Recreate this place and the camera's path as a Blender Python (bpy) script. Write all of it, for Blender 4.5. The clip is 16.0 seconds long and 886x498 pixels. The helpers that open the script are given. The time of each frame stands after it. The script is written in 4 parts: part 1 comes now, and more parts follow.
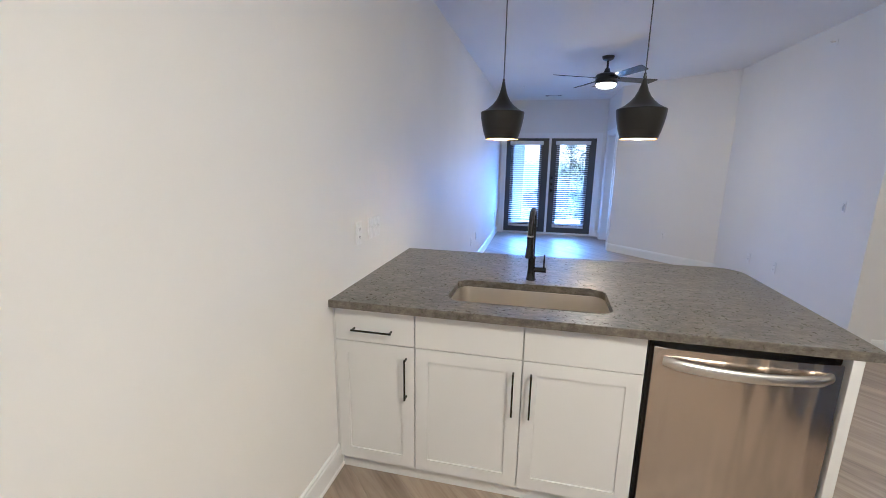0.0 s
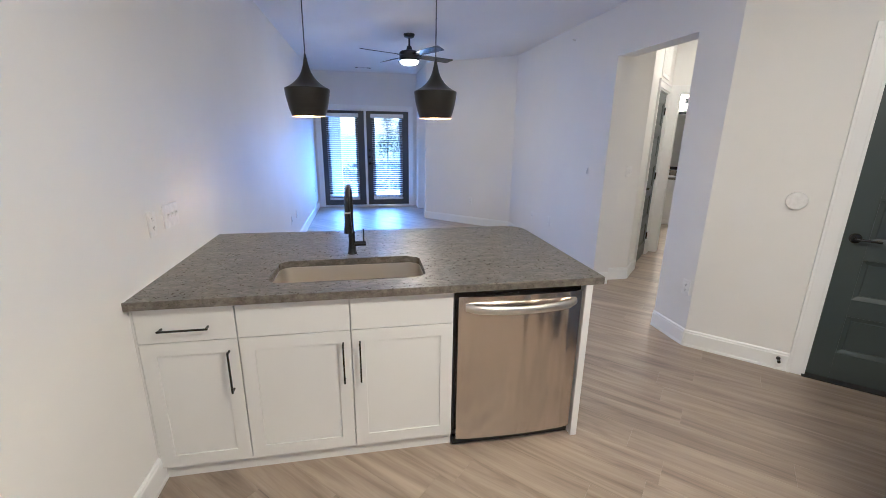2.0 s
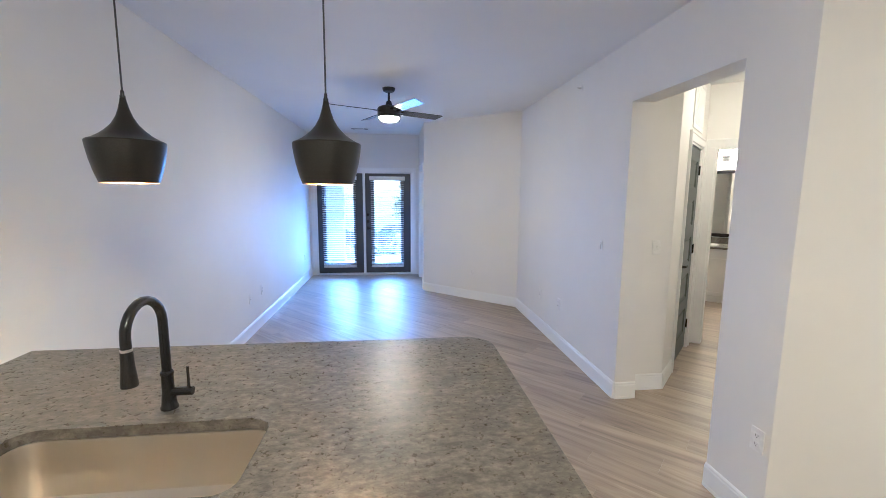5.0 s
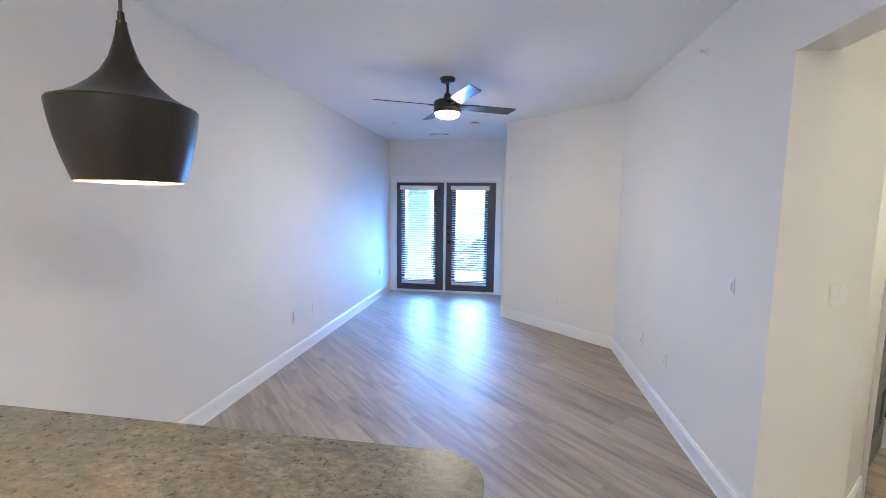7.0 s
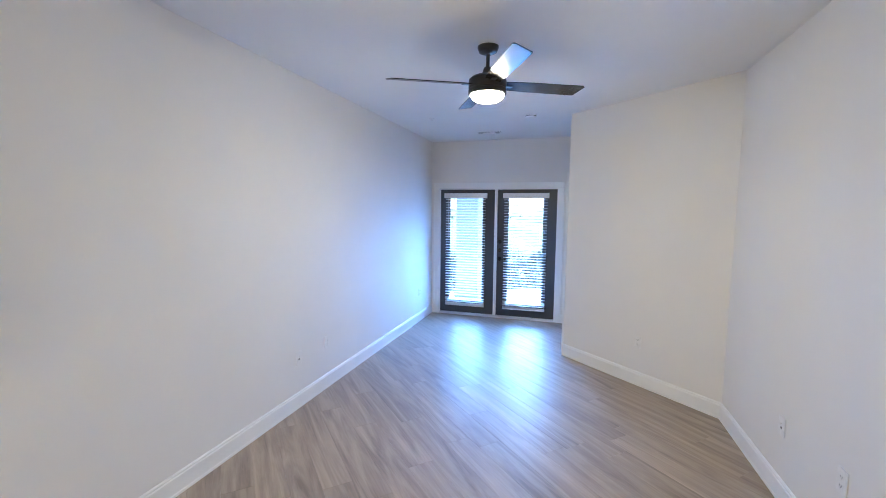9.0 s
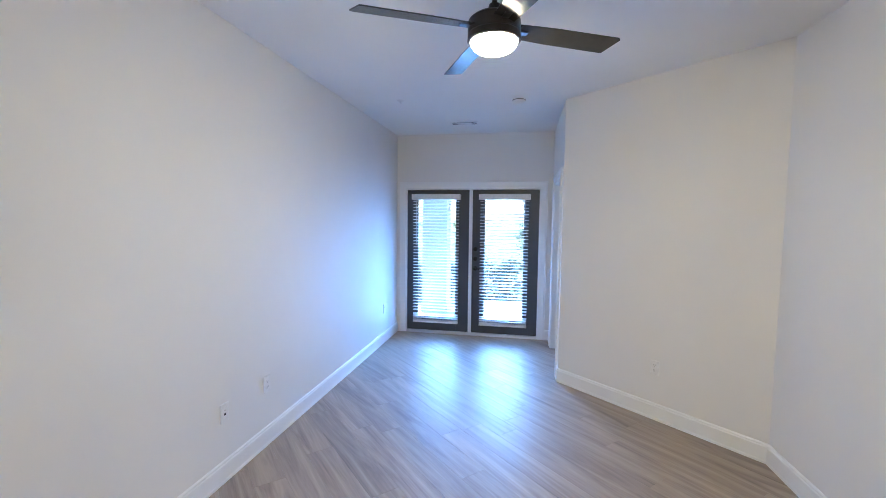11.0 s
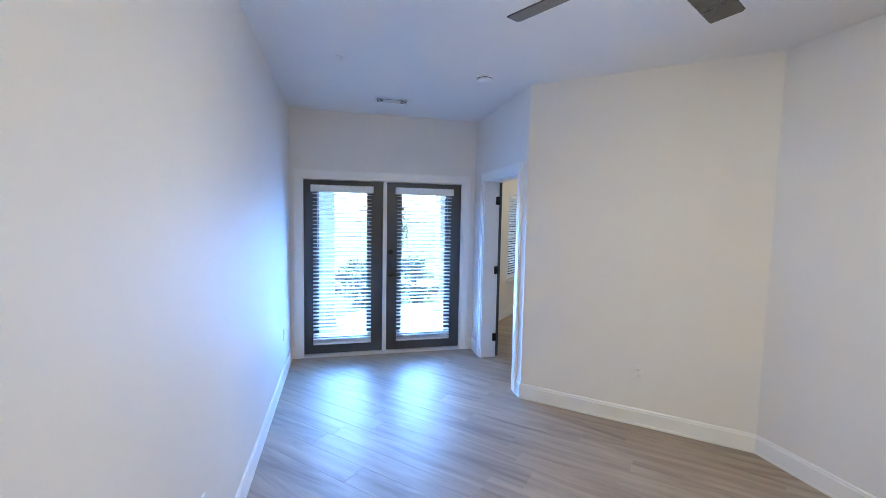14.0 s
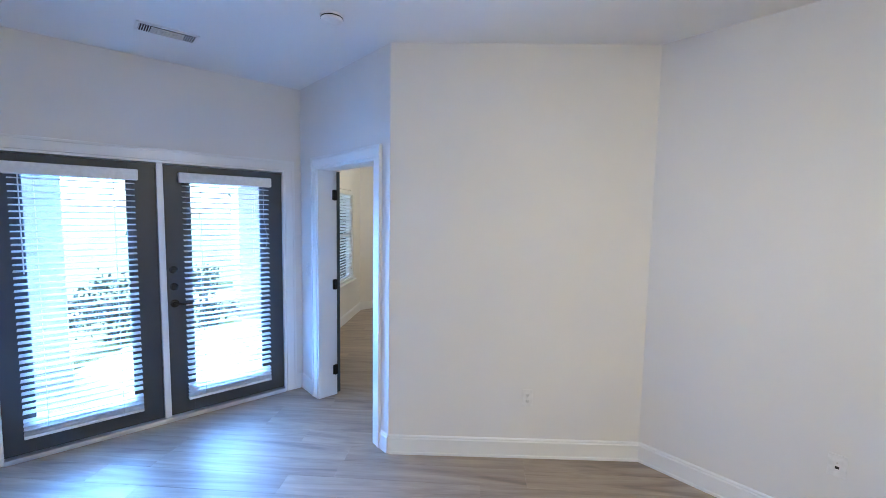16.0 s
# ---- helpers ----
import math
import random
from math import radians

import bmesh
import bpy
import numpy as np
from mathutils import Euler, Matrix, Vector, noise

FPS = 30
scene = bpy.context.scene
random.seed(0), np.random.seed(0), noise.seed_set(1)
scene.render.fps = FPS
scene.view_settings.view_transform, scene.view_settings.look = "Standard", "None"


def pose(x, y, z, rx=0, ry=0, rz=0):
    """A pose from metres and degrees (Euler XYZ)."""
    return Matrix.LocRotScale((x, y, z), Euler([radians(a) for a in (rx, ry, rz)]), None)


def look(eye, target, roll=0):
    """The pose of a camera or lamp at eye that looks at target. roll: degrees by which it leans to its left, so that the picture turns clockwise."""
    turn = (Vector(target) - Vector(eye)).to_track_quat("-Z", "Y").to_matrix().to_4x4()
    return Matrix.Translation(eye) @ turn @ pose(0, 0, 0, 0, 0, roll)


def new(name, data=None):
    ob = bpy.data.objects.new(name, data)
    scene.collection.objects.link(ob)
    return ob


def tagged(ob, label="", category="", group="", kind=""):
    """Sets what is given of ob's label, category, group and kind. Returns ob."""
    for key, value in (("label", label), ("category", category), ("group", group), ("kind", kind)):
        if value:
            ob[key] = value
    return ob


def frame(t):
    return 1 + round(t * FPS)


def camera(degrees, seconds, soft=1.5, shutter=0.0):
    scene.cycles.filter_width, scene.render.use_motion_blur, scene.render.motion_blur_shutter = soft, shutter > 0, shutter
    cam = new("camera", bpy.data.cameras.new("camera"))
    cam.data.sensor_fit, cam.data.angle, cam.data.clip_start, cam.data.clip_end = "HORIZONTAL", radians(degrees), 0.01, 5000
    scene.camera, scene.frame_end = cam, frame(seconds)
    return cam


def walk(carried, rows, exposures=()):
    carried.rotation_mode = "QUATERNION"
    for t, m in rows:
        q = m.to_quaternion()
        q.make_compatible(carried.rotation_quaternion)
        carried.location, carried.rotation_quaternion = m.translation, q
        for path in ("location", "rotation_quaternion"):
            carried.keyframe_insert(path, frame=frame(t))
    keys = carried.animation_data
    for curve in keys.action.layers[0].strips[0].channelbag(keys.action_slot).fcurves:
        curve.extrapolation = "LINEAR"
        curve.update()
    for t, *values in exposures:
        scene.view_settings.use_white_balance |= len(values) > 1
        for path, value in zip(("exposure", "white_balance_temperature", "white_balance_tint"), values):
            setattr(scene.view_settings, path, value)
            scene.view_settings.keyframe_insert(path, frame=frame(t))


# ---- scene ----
cam = camera(93.7, 16.0, soft=0.6)
PATH = [
    (0, (0.944, -1.65, 1.551), (0.5, 0.254, 1.131), 0.8),
    (0.5, (0.919, -1.715, 1.547), (0.737, 0.223, 1.085), 0.9),
    (1, (0.924, -1.745, 1.546), (0.95, 0.192, 1.048), 1.0),
    (1.5, (0.94, -1.772, 1.565), (1.134, 0.148, 1.043), 0.9),
    (2, (0.995, -1.755, 1.589), (1.358, 0.137, 1.052), 0.8),
    (2.5, (1.094, -1.723, 1.615), (1.567, 0.146, 1.082), 0.4),
    (3, (1.238, -1.657, 1.63), (1.736, 0.228, 1.184), 0.3),
    (3.5, (1.376, -1.501, 1.624), (1.864, 0.406, 1.268), 0.3),
    (4, (1.493, -1.251, 1.649), (1.926, 0.675, 1.331), 0.3),
    (4.2, (1.525, -1.157, 1.646), (1.924, 0.779, 1.339), 0.3),
    (6.5, (2.068, -0.19, 1.64), (1.899, 1.791, 1.418), 0.7),
    (7, (2.195, 0.06, 1.637), (1.894, 2.025, 1.421), 0.7),
    (7.5, (2.294, 0.301, 1.655), (1.858, 2.241, 1.443), 0.7),
    (8, (2.307, 0.575, 1.668), (1.76, 2.488, 1.467), 0.7),
    (8.2, (2.285, 0.692, 1.695), (1.698, 2.593, 1.496), 0.5),
    (10.5, (1.956, 1.731, 1.639), (1.472, 3.666, 1.488), 0.6),
    (11, (1.783, 1.886, 1.616), (1.405, 3.845, 1.473), 0.6),
    (11.5, (1.564, 2.026, 1.646), (1.282, 4.001, 1.497), 0.7),
    (12, (1.314, 2.12, 1.661), (1.148, 4.106, 1.499), 0.8),
    (12.5, (1.087, 2.205, 1.653), (1.053, 4.197, 1.487), 0.9),
    (13, (0.908, 2.333, 1.659), (1.008, 4.324, 1.491), 0.9),
    (13.5, (0.77, 2.505, 1.651), (1.021, 4.483, 1.489), 1.0),
    (14, (0.559, 2.717, 1.631), (1.04, 4.652, 1.478), 1.1),
    (14.5, (0.483, 2.952, 1.583), (1.166, 4.827, 1.448), 1.1),
    (15, (0.493, 3.264, 1.603), (1.393, 5.044, 1.46), 1.0),
    (15.5, (0.551, 3.495, 1.655), (1.662, 5.151, 1.503), 1.2),
    (16, (0.58, 3.786, 1.68), (1.9, 5.279, 1.512), 1.0),
]
walk(cam, [(t, look(eye, target, roll)) for t, eye, target, roll in PATH], [(0, 4.58, 4420, 11), (1, 4.55, 4420, 11), (2.5, 4.60, 4420, 12), (4.2, 4.70, 4500, 10), (6.3, 4.95, 4620, 8), (8, 4.95, 4680, 7), (12, 4.84, 4800, 5), (14, 4.84, 4800, 5), (16, 4.96, 4680, 5)])

# ---- world, sun, exposure ----
world = bpy.data.worlds.new("sky")
scene.world = world
world.use_nodes = True
wn = world.node_tree.nodes
sky = wn.new("ShaderNodeTexSky")
sky.sky_type = "NISHITA"
sky.sun_disc = False
sky.dust_density, sky.ozone_density = 3.0, 3.0
sky.sun_elevation = radians(55)
sky.sun_rotation = radians(336)
world.node_tree.links.new(sky.outputs[0], wn["Background"].inputs[0])
wn["Background"].inputs[1].default_value = 0.045

sun = new("sun", bpy.data.lights.new("sun", "SUN"))
sun.data.energy, sun.data.angle, sun.data.color = 0.9, radians(0.5), (1, 0.95, 0.88)
sun.matrix_world = look((-4, 9, 14), (0, 0, 0))

# stands in for the skylight that falls in through the patio doors
skylight = new("sky_light", bpy.data.lights.new("sky_light", "AREA"))
skylight.data.shape, skylight.data.size, skylight.data.size_y = "RECTANGLE", 1.4, 1.7
skylight.data.energy, skylight.data.color = 10.0, (0.30, 0.52, 1.0)
skylight.matrix_world = look((1.067, 8.2, 0.78), (1.067, 6.2, 1.93))

LAMP = (1.0, 0.725, 0.395)   # warm-white bulbs


# ---- materials ----
def mat(name):
    m = bpy.data.materials.new(name)
    m.use_nodes = True
    b = m.node_tree.nodes["Principled BSDF"]
    return m, m.node_tree, b


def node(nt, kind, **inputs):
    n = nt.nodes.new(kind)
    for k, v in inputs.items():
        n.inputs[k.replace("_", " ")].default_value = v
    return n


def noise_at(nt, scale, detail=4, stretch=None, rough=0.55, world_space=False):
    """Noise in metres; stretch squeezes an axis."""
    if world_space:
        src = nt.nodes.new("ShaderNodeNewGeometry").outputs["Position"]
    else:
        src = nt.nodes.new("ShaderNodeTexCoord").outputs["Object"]
    if stretch:
        mp = nt.nodes.new("ShaderNodeMapping")
        mp.inputs["Scale"].default_value = stretch
        nt.links.new(src, mp.inputs[0])
        src = mp.outputs[0]
    n = node(nt, "ShaderNodeTexNoise", Scale=scale, Detail=detail, Roughness=rough)
    nt.links.new(src, n.inputs["Vector"])
    return n


def ramp(nt, src, stops):
    r = nt.nodes.new("ShaderNodeValToRGB")
    e = r.color_ramp.elements
    while len(e) < len(stops):
        e.new(0.5)
    for el, (p, c) in zip(e, stops):
        el.position, el.color = p, (*c, 1)
    nt.links.new(src, r.inputs[0])
    return r.outputs[0]


def bump(nt, b, src, strength, dist):
    n = node(nt, "ShaderNodeBump", Strength=strength, Distance=dist)
    nt.links.new(src, n.inputs["Height"])
    nt.links.new(n.outputs[0], b.inputs["Normal"])
    return n


def painted(name, col, rough=0.6, vary=0.03, grain=900, relief=0.0004, spec=0.5):
    """Paint with faint roller texture and slight tone drift."""
    m, nt, b = mat(name)
    big = noise_at(nt, 1.3, 3, world_space=True)
    lo, hi = [max(0, c - vary) for c in col], [min(1, c + vary) for c in col]
    nt.links.new(ramp(nt, big.outputs[0], [(0.3, lo), (0.7, hi)]), b.inputs["Base Color"])
    b.inputs["Roughness"].default_value = rough
    b.inputs["Specular IOR Level"].default_value = spec
    fine = noise_at(nt, grain, 2, world_space=True)
    bump(nt, b, fine.outputs[0], 0.35, relief)
    return m


def metal(name, col, rough, brushed=None):
    m, nt, b = mat(name)
    b.inputs["Metallic"].default_value = 1
    b.inputs["Base Color"].default_value = (*col, 1)
    b.inputs["Roughness"].default_value = rough
    if brushed:
        n = noise_at(nt, 18, 4, stretch=brushed)
        mr = node(nt, "ShaderNodeMapRange", To_Min=rough - 0.012, To_Max=rough + 0.012)
        tg = nt.nodes.new("ShaderNodeTangent")
        tg.direction_type, tg.axis = "RADIAL", "Z"
        nt.links.new(tg.outputs[0], b.inputs["Tangent"])
        b.inputs["Anisotropic"].default_value = 0.55
        b.inputs["Anisotropic Rotation"].default_value = 0.25
        nt.links.new(n.outputs[0], mr.inputs[0])
        nt.links.new(mr.outputs[0], b.inputs["Roughness"])
    return m


def plain(name, col, rough=0.5, metallic=0.0):
    m, nt, b = mat(name)
    n = noise_at(nt, 35, 3, world_space=True)
    nt.links.new(ramp(nt, n.outputs[0], [(0.3, [c * 0.92 for c in col]), (0.7, [min(1, c * 1.06) for c in col])]), b.inputs["Base Color"])
    b.inputs["Roughness"].default_value = rough
    b.inputs["Metallic"].default_value = metallic
    return m


def glowing(name, col, strength):
    m, nt, b = mat(name)
    b.inputs["Base Color"].default_value = (0.9, 0.9, 0.88, 1)
    b.inputs["Emission Color"].default_value = (*col, 1)
    b.inputs["Emission Strength"].default_value = strength
    return m


WALL = painted("wall_paint", (0.80, 0.785, 0.76), 0.62, 0.015, 700, 0.0006, 0.3)
CEIL = painted("ceiling_paint", (0.86, 0.86, 0.85), 0.75, 0.012, 500, 0.0008, 0.2)
TRIM = painted("trim_gloss", (0.84, 0.84, 0.83), 0.32, 0.01, 300, 0.0001)
CABINET = painted("cabinet_white", (0.73, 0.725, 0.715), 0.36, 0.008, 300, 0.0001)
DOORDARK = painted("slate_door_paint", (0.055, 0.068, 0.066), 0.36, 0.006, 400, 0.0002)
PATIODARK = painted("charcoal_door_paint", (0.052, 0.056, 0.060), 0.40, 0.006, 400, 0.0002)
PLATE = plain("white_plastic", (0.81, 0.80, 0.785), 0.30)
BLIND = plain("blind_white", (0.80, 0.80, 0.79), 0.45)
CORD = plain("cord_white", (0.7, 0.7, 0.68), 0.8)
HOLE = plain("dark_slot", (0.02, 0.02, 0.02), 0.6)
BLACK = plain("matt_black_metal", (0.011, 0.011, 0.011), 0.25)
FANBODY = plain("bronze_black_fan", (0.035, 0.032, 0.030), 0.35, 0.2)
BLADE = plain("dark_blade", (0.042, 0.041, 0.040), 0.24)
CABLE = plain("grey_cable", (0.06, 0.06, 0.058), 0.7)
STEEL = metal("stainless_steel", (0.57, 0.51, 0.44), 0.18, (0.03, 1, 14))
# the sheet is faintly wavy across its width
nt = STEEL.node_tree
b = next(q for q in nt.nodes if q.type == "BSDF_PRINCIPLED")
bump(nt, b, noise_at(nt, 4, 1, stretch=(2.0, 1, 0.03)).outputs[0], 0.65, 0.03)
SINKSTEEL = metal("sink_steel", (0.72, 0.67, 0.59), 0.32)
CHROME = metal("satin_bar", (0.70, 0.67, 0.63), 0.28)
BRASSIN = metal("brass_lining", (0.80, 0.58, 0.28), 0.35)
CONCRETE = painted("patio_concrete", (0.50, 0.49, 0.47), 0.85, 0.05, 60, 0.002, 0.2)
SIDING = painted("column_paint", (0.46, 0.44, 0.41), 0.6, 0.02, 200, 0.0005)
FANGLOW = glowing("fan_bulb_glass", LAMP, 7.0)
PENDGLOW = glowing("pendant_bulb", LAMP, 11)
KITGLOW = glowing("kitchen_light_glass", LAMP, 5.3)
BATHGLOW = glowing("vanity_light_glass", LAMP, 5)

# pendant shades: black spun metal, faintly pitted
SHADE, nt, b = mat("black_spun_metal")
n = noise_at(nt, 260, 2)
nt.links.new(ramp(nt, n.outputs[0], [(0.35, (0.020, 0.020, 0.018)), (0.75, (0.034, 0.033, 0.029))]), b.inputs["Base Color"])
b.inputs["Roughness"].default_value = 0.34
b.inputs["Metallic"].default_value = 0.3

# leathered grey granite
STONE, nt, b = mat("leathered_granite")
n1 = noise_at(nt, 36, 8, rough=0.72, stretch=(0.75, 1.25, 1), world_space=True)
n2 = noise_at(nt, 10, 5, stretch=(0.7, 1.5, 1), world_space=True)
mix = nt.nodes.new("ShaderNodeMath")
mix.operation = "MULTIPLY_ADD"
mix.inputs[1].default_value = 0.30
nt.links.new(n2.outputs[0], mix.inputs[0])
half = node(nt, "ShaderNodeMath")
half.operation = "MULTIPLY"
half.inputs[1].default_value = 0.72
nt.links.new(n1.outputs[0], half.inputs[0])
nt.links.new(half.outputs[0], mix.inputs[2])
nt.links.new(ramp(nt, mix.outputs[0], [(0.34, (0.060, 0.053, 0.043)), (0.45, (0.094, 0.084, 0.068)), (0.53, (0.145, 0.130, 0.105)), (0.64, (0.235, 0.210, 0.172))]), b.inputs["Base Color"])
n3 = noise_at(nt, 64, 4, world_space=True)
mr = node(nt, "ShaderNodeMapRange", To_Min=0.16, To_Max=0.46)
nt.links.new(n3.outputs[0], mr.inputs[0])
nt.links.new(mr.outputs[0], b.inputs["Roughness"])
bump(nt, b, n3.outputs[0], 0.30, 0.004)

# greige oak vinyl planks: grain along each plank, tone by plank
OAK, nt, b = mat("greige_oak_plank")
tc = nt.nodes.new("ShaderNodeTexCoord")
oi = nt.nodes.new("ShaderNodeObjectInfo")
sh = nt.nodes.new("ShaderNodeVectorMath")
sh.operation = "MULTIPLY_ADD"
sh.inputs[1].default_value = (53, 31, 17)
cx = nt.nodes.new("ShaderNodeCombineXYZ")
for k in range(3):
    nt.links.new(oi.outputs["Random"], cx.inputs[k])
nt.links.new(cx.outputs[0], sh.inputs[0])
nt.links.new(tc.outputs["Object"], sh.inputs[2])


def grain(scale, stretch, detail, dist=0.0):
    mp = nt.nodes.new("ShaderNodeMapping")
    mp.inputs["Scale"].default_value = stretch
    nt.links.new(sh.outputs[0], mp.inputs[0])
    g = node(nt, "ShaderNodeTexNoise", Scale=scale, Detail=detail, Roughness=0.6, Distortion=dist)
    nt.links.new(mp.outputs[0], g.inputs["Vector"])
    return g.outputs[0]


g1 = grain(3.4, (0.2, 2.2, 1), 4, 1.6)
g2 = grain(14, (0.16, 2.6, 1), 7, 1.8)
a = nt.nodes.new("ShaderNodeMath")
a.operation = "MULTIPLY_ADD"
a.inputs[1].default_value = 0.22
nt.links.new(g2, a.inputs[0])
c = nt.nodes.new("ShaderNodeMath")
c.operation = "MULTIPLY"
c.inputs[1].default_value = 0.78
nt.links.new(g1, c.inputs[0])
nt.links.new(c.outputs[0], a.inputs[2])
oakcol = ramp(nt, a.outputs[0], [(0.34, (0.165, 0.122, 0.085)), (0.44, (0.262, 0.200, 0.141)), (0.52, (0.325, 0.255, 0.183)), (0.66, (0.42, 0.337, 0.25))])
hv = nt.nodes.new("ShaderNodeHueSaturation")
mr = node(nt, "ShaderNodeMapRange", To_Min=0.91, To_Max=1.08)
nt.links.new(oi.outputs["Random"], mr.inputs[0])
nt.links.new(mr.outputs[0], hv.inputs["Value"])
nt.links.new(oakcol, hv.inputs["Color"])
nt.links.new(hv.outputs[0], b.inputs["Base Color"])
b.inputs["Specular IOR Level"].default_value = 0.5
b.inputs["Coat Weight"].default_value = 1.0
b.inputs["Coat Roughness"].default_value = 0.62
b.inputs["Coat IOR"].default_value = 1.7
mr = node(nt, "ShaderNodeMapRange", To_Min=0.34, To_Max=0.46)
nt.links.new(a.outputs[0], mr.inputs[0])
nt.links.new(mr.outputs[0], b.inputs["Roughness"])
bump(nt, b, g2, 0.12, 0.0008)

# clear glass
GLASS = bpy.data.materials.new("clear_glass")
GLASS.use_nodes = True
nt = GLASS.node_tree
nt.nodes.clear()
out = nt.nodes.new("ShaderNodeOutputMaterial")
tr = node(nt, "ShaderNodeBsdfTransparent", Color=(0.93, 0.95, 0.95, 1))
gl = node(nt, "ShaderNodeBsdfGlossy", Roughness=0.0)
fr = node(nt, "ShaderNodeFresnel", IOR=1.45)
mx = nt.nodes.new("ShaderNodeMixShader")
for src, dst in ((fr.outputs[0], 0), (tr.outputs[0], 1), (gl.outputs[0], 2)):
    nt.links.new(src, mx.inputs[dst])
nt.links.new(mx.outputs[0], out.inputs[0])
MIRROR = metal("mirror_silver", (0.92, 0.93, 0.93), 0.01)

# outdoors
LEAF, nt, b = mat("leaf_green")
n = noise_at(nt, 3, 3, world_space=True)
nt.links.new(ramp(nt, n.outputs[0], [(0.3, (0.035, 0.045, 0.025)), (0.7, (0.06, 0.075, 0.045))]), b.inputs["Base Color"])
b.inputs["Roughness"].default_value = 0.55
BARK = plain("bark", (0.12, 0.09, 0.07), 0.9)
GRASS = painted("lawn", (0.10, 0.12, 0.05), 0.9, 0.03, 40, 0.01, 0.2)
# for the unseen block that cuts off the sky behind the columns
BLOCKER = painted("sky_blocker_paint", (0.60, 0.57, 0.52), 0.8, 0.04, 20, 0.001, 0.2)


# ---- building helpers ----
def thing(name, label="", category="", group="", kind="", at=(0, 0, 0), turn=0):
    ob = new(name)
    ob.matrix_world = pose(*at, 0, 0, turn)
    return tagged(ob, label, category, group, kind)


def mesh_of(name, bm, material, smooth=False):
    me = bpy.data.meshes.new(name)
    bmesh.ops.recalc_face_normals(bm, faces=bm.faces)
    if smooth:
        for f in bm.faces:
            f.smooth = True
        for e in bm.edges:
            if len(e.link_faces) == 2 and e.calc_face_angle(0) > radians(32):
                e.smooth = False
    bm.to_mesh(me)
    bm.free()
    me.materials.append(material)
    return me


def part(name, bm, material, parent=None, label="", smooth=False):
    """Links a bmesh as one mesh object, under parent and in its space."""
    ob = new(name, mesh_of(name, bm, material, smooth))
    ob.parent = parent
    return tagged(ob, label)


def same(name, me, parent, at, turn=0):
    """Another object on a mesh that exists."""
    ob = new(name, me)
    ob.parent = parent
    ob.matrix_local = pose(*at, 0, 0, turn)
    return ob


def box(x0, x1, y0, y1, z0, z1, bevel=0.0, bm=None):
    own = bmesh.new()
    bmesh.ops.create_cube(own, size=1, matrix=Matrix.LocRotScale(((x0 + x1) / 2, (y0 + y1) / 2, (z0 + z1) / 2), None, (abs(x1 - x0), abs(y1 - y0), abs(z1 - z0))))
    if bevel:
        bmesh.ops.bevel(own, geom=own.edges[:], offset=bevel, segments=2, affect="EDGES", profile=0.5)
    return join(bm, own)


def join(bm, own):
    if bm is None:
        return own
    me = bpy.data.meshes.new("tmp")
    own.to_mesh(me)
    own.free()
    bm.from_mesh(me)
    bpy.data.meshes.remove(me)
    return bm


def lathe(profile, seg=40, bm=None, at=(0, 0, 0), axis=None):
    """Turns (radius, height) round z."""
    own = bmesh.new()
    rings = []
    for r, z in profile:
        if r < 1e-5:
            rings.append([own.verts.new((0, 0, z))])
        else:
            rings.append([own.verts.new((r * math.cos(2 * math.pi * k / seg), r * math.sin(2 * math.pi * k / seg), z)) for k in range(seg)])
    for p, q in zip(rings, rings[1:]):
        for k in range(seg):
            vs = [p[k % len(p)], p[(k + 1) % len(p)], q[(k + 1) % len(q)], q[k % len(q)]]
            vs = list(dict.fromkeys(vs))
            if len(vs) > 2:
                own.faces.new(vs)
    m = Matrix.Translation(at)
    if axis:
        m = m @ Vector(axis).to_track_quat("Z", "Y").to_matrix().to_4x4()
    own.transform(m)
    return join(bm, own)


def rod(p0, p1, r0, r1=None, seg=16, bm=None):
    p0, p1 = Vector(p0), Vector(p1)
    d = p1 - p0
    r1 = r0 if r1 is None else r1
    return lathe([(0, 0), (r0, 0), (r1, d.length), (0, d.length)], seg, bm, p0, d)


def tube(pts, r, seg=12, bm=None):
    """A round bar through the points, capped."""
    own = bmesh.new()
    pts = [Vector(p) for p in pts]
    rings, side = [], None
    for k, p in enumerate(pts):
        d = (pts[min(k + 1, len(pts) - 1)] - pts[max(k - 1, 0)]).normalized()
        if side is None:
            side = d.orthogonal().normalized()
        side = (side - d * side.dot(d)).normalized()
        up = d.cross(side)
        rings.append([own.verts.new(p + r * (side * math.cos(2 * math.pi * j / seg) + up * math.sin(2 * math.pi * j / seg))) for j in range(seg)])
    for p, q in zip(rings, rings[1:]):
        for j in range(seg):
            own.faces.new((p[j], p[(j + 1) % seg], q[(j + 1) % seg], q[j]))
    own.faces.new(rings[0][::-1])
    own.faces.new(rings[-1])
    return join(bm, own)


def slab(outline, z0, z1, bevel=0.0, bm=None):
    """An outline (x, y) raised from z0 to z1."""
    own = bmesh.new()
    lo = [own.verts.new((x, y, z0)) for x, y in outline]
    hi = [own.verts.new((x, y, z1)) for x, y in outline]
    n = len(lo)
    own.faces.new(lo[::-1])
    own.faces.new(hi)
    for k in range(n):
        own.faces.new((lo[k], lo[(k + 1) % n], hi[(k + 1) % n], hi[k]))
    if bevel:
        es = [e for e in own.edges if abs(e.verts[0].co.z - e.verts[1].co.z) < 1e-6]
        bmesh.ops.bevel(own, geom=es, offset=bevel, segments=2, affect="EDGES", profile=0.5)
    return join(bm, own)


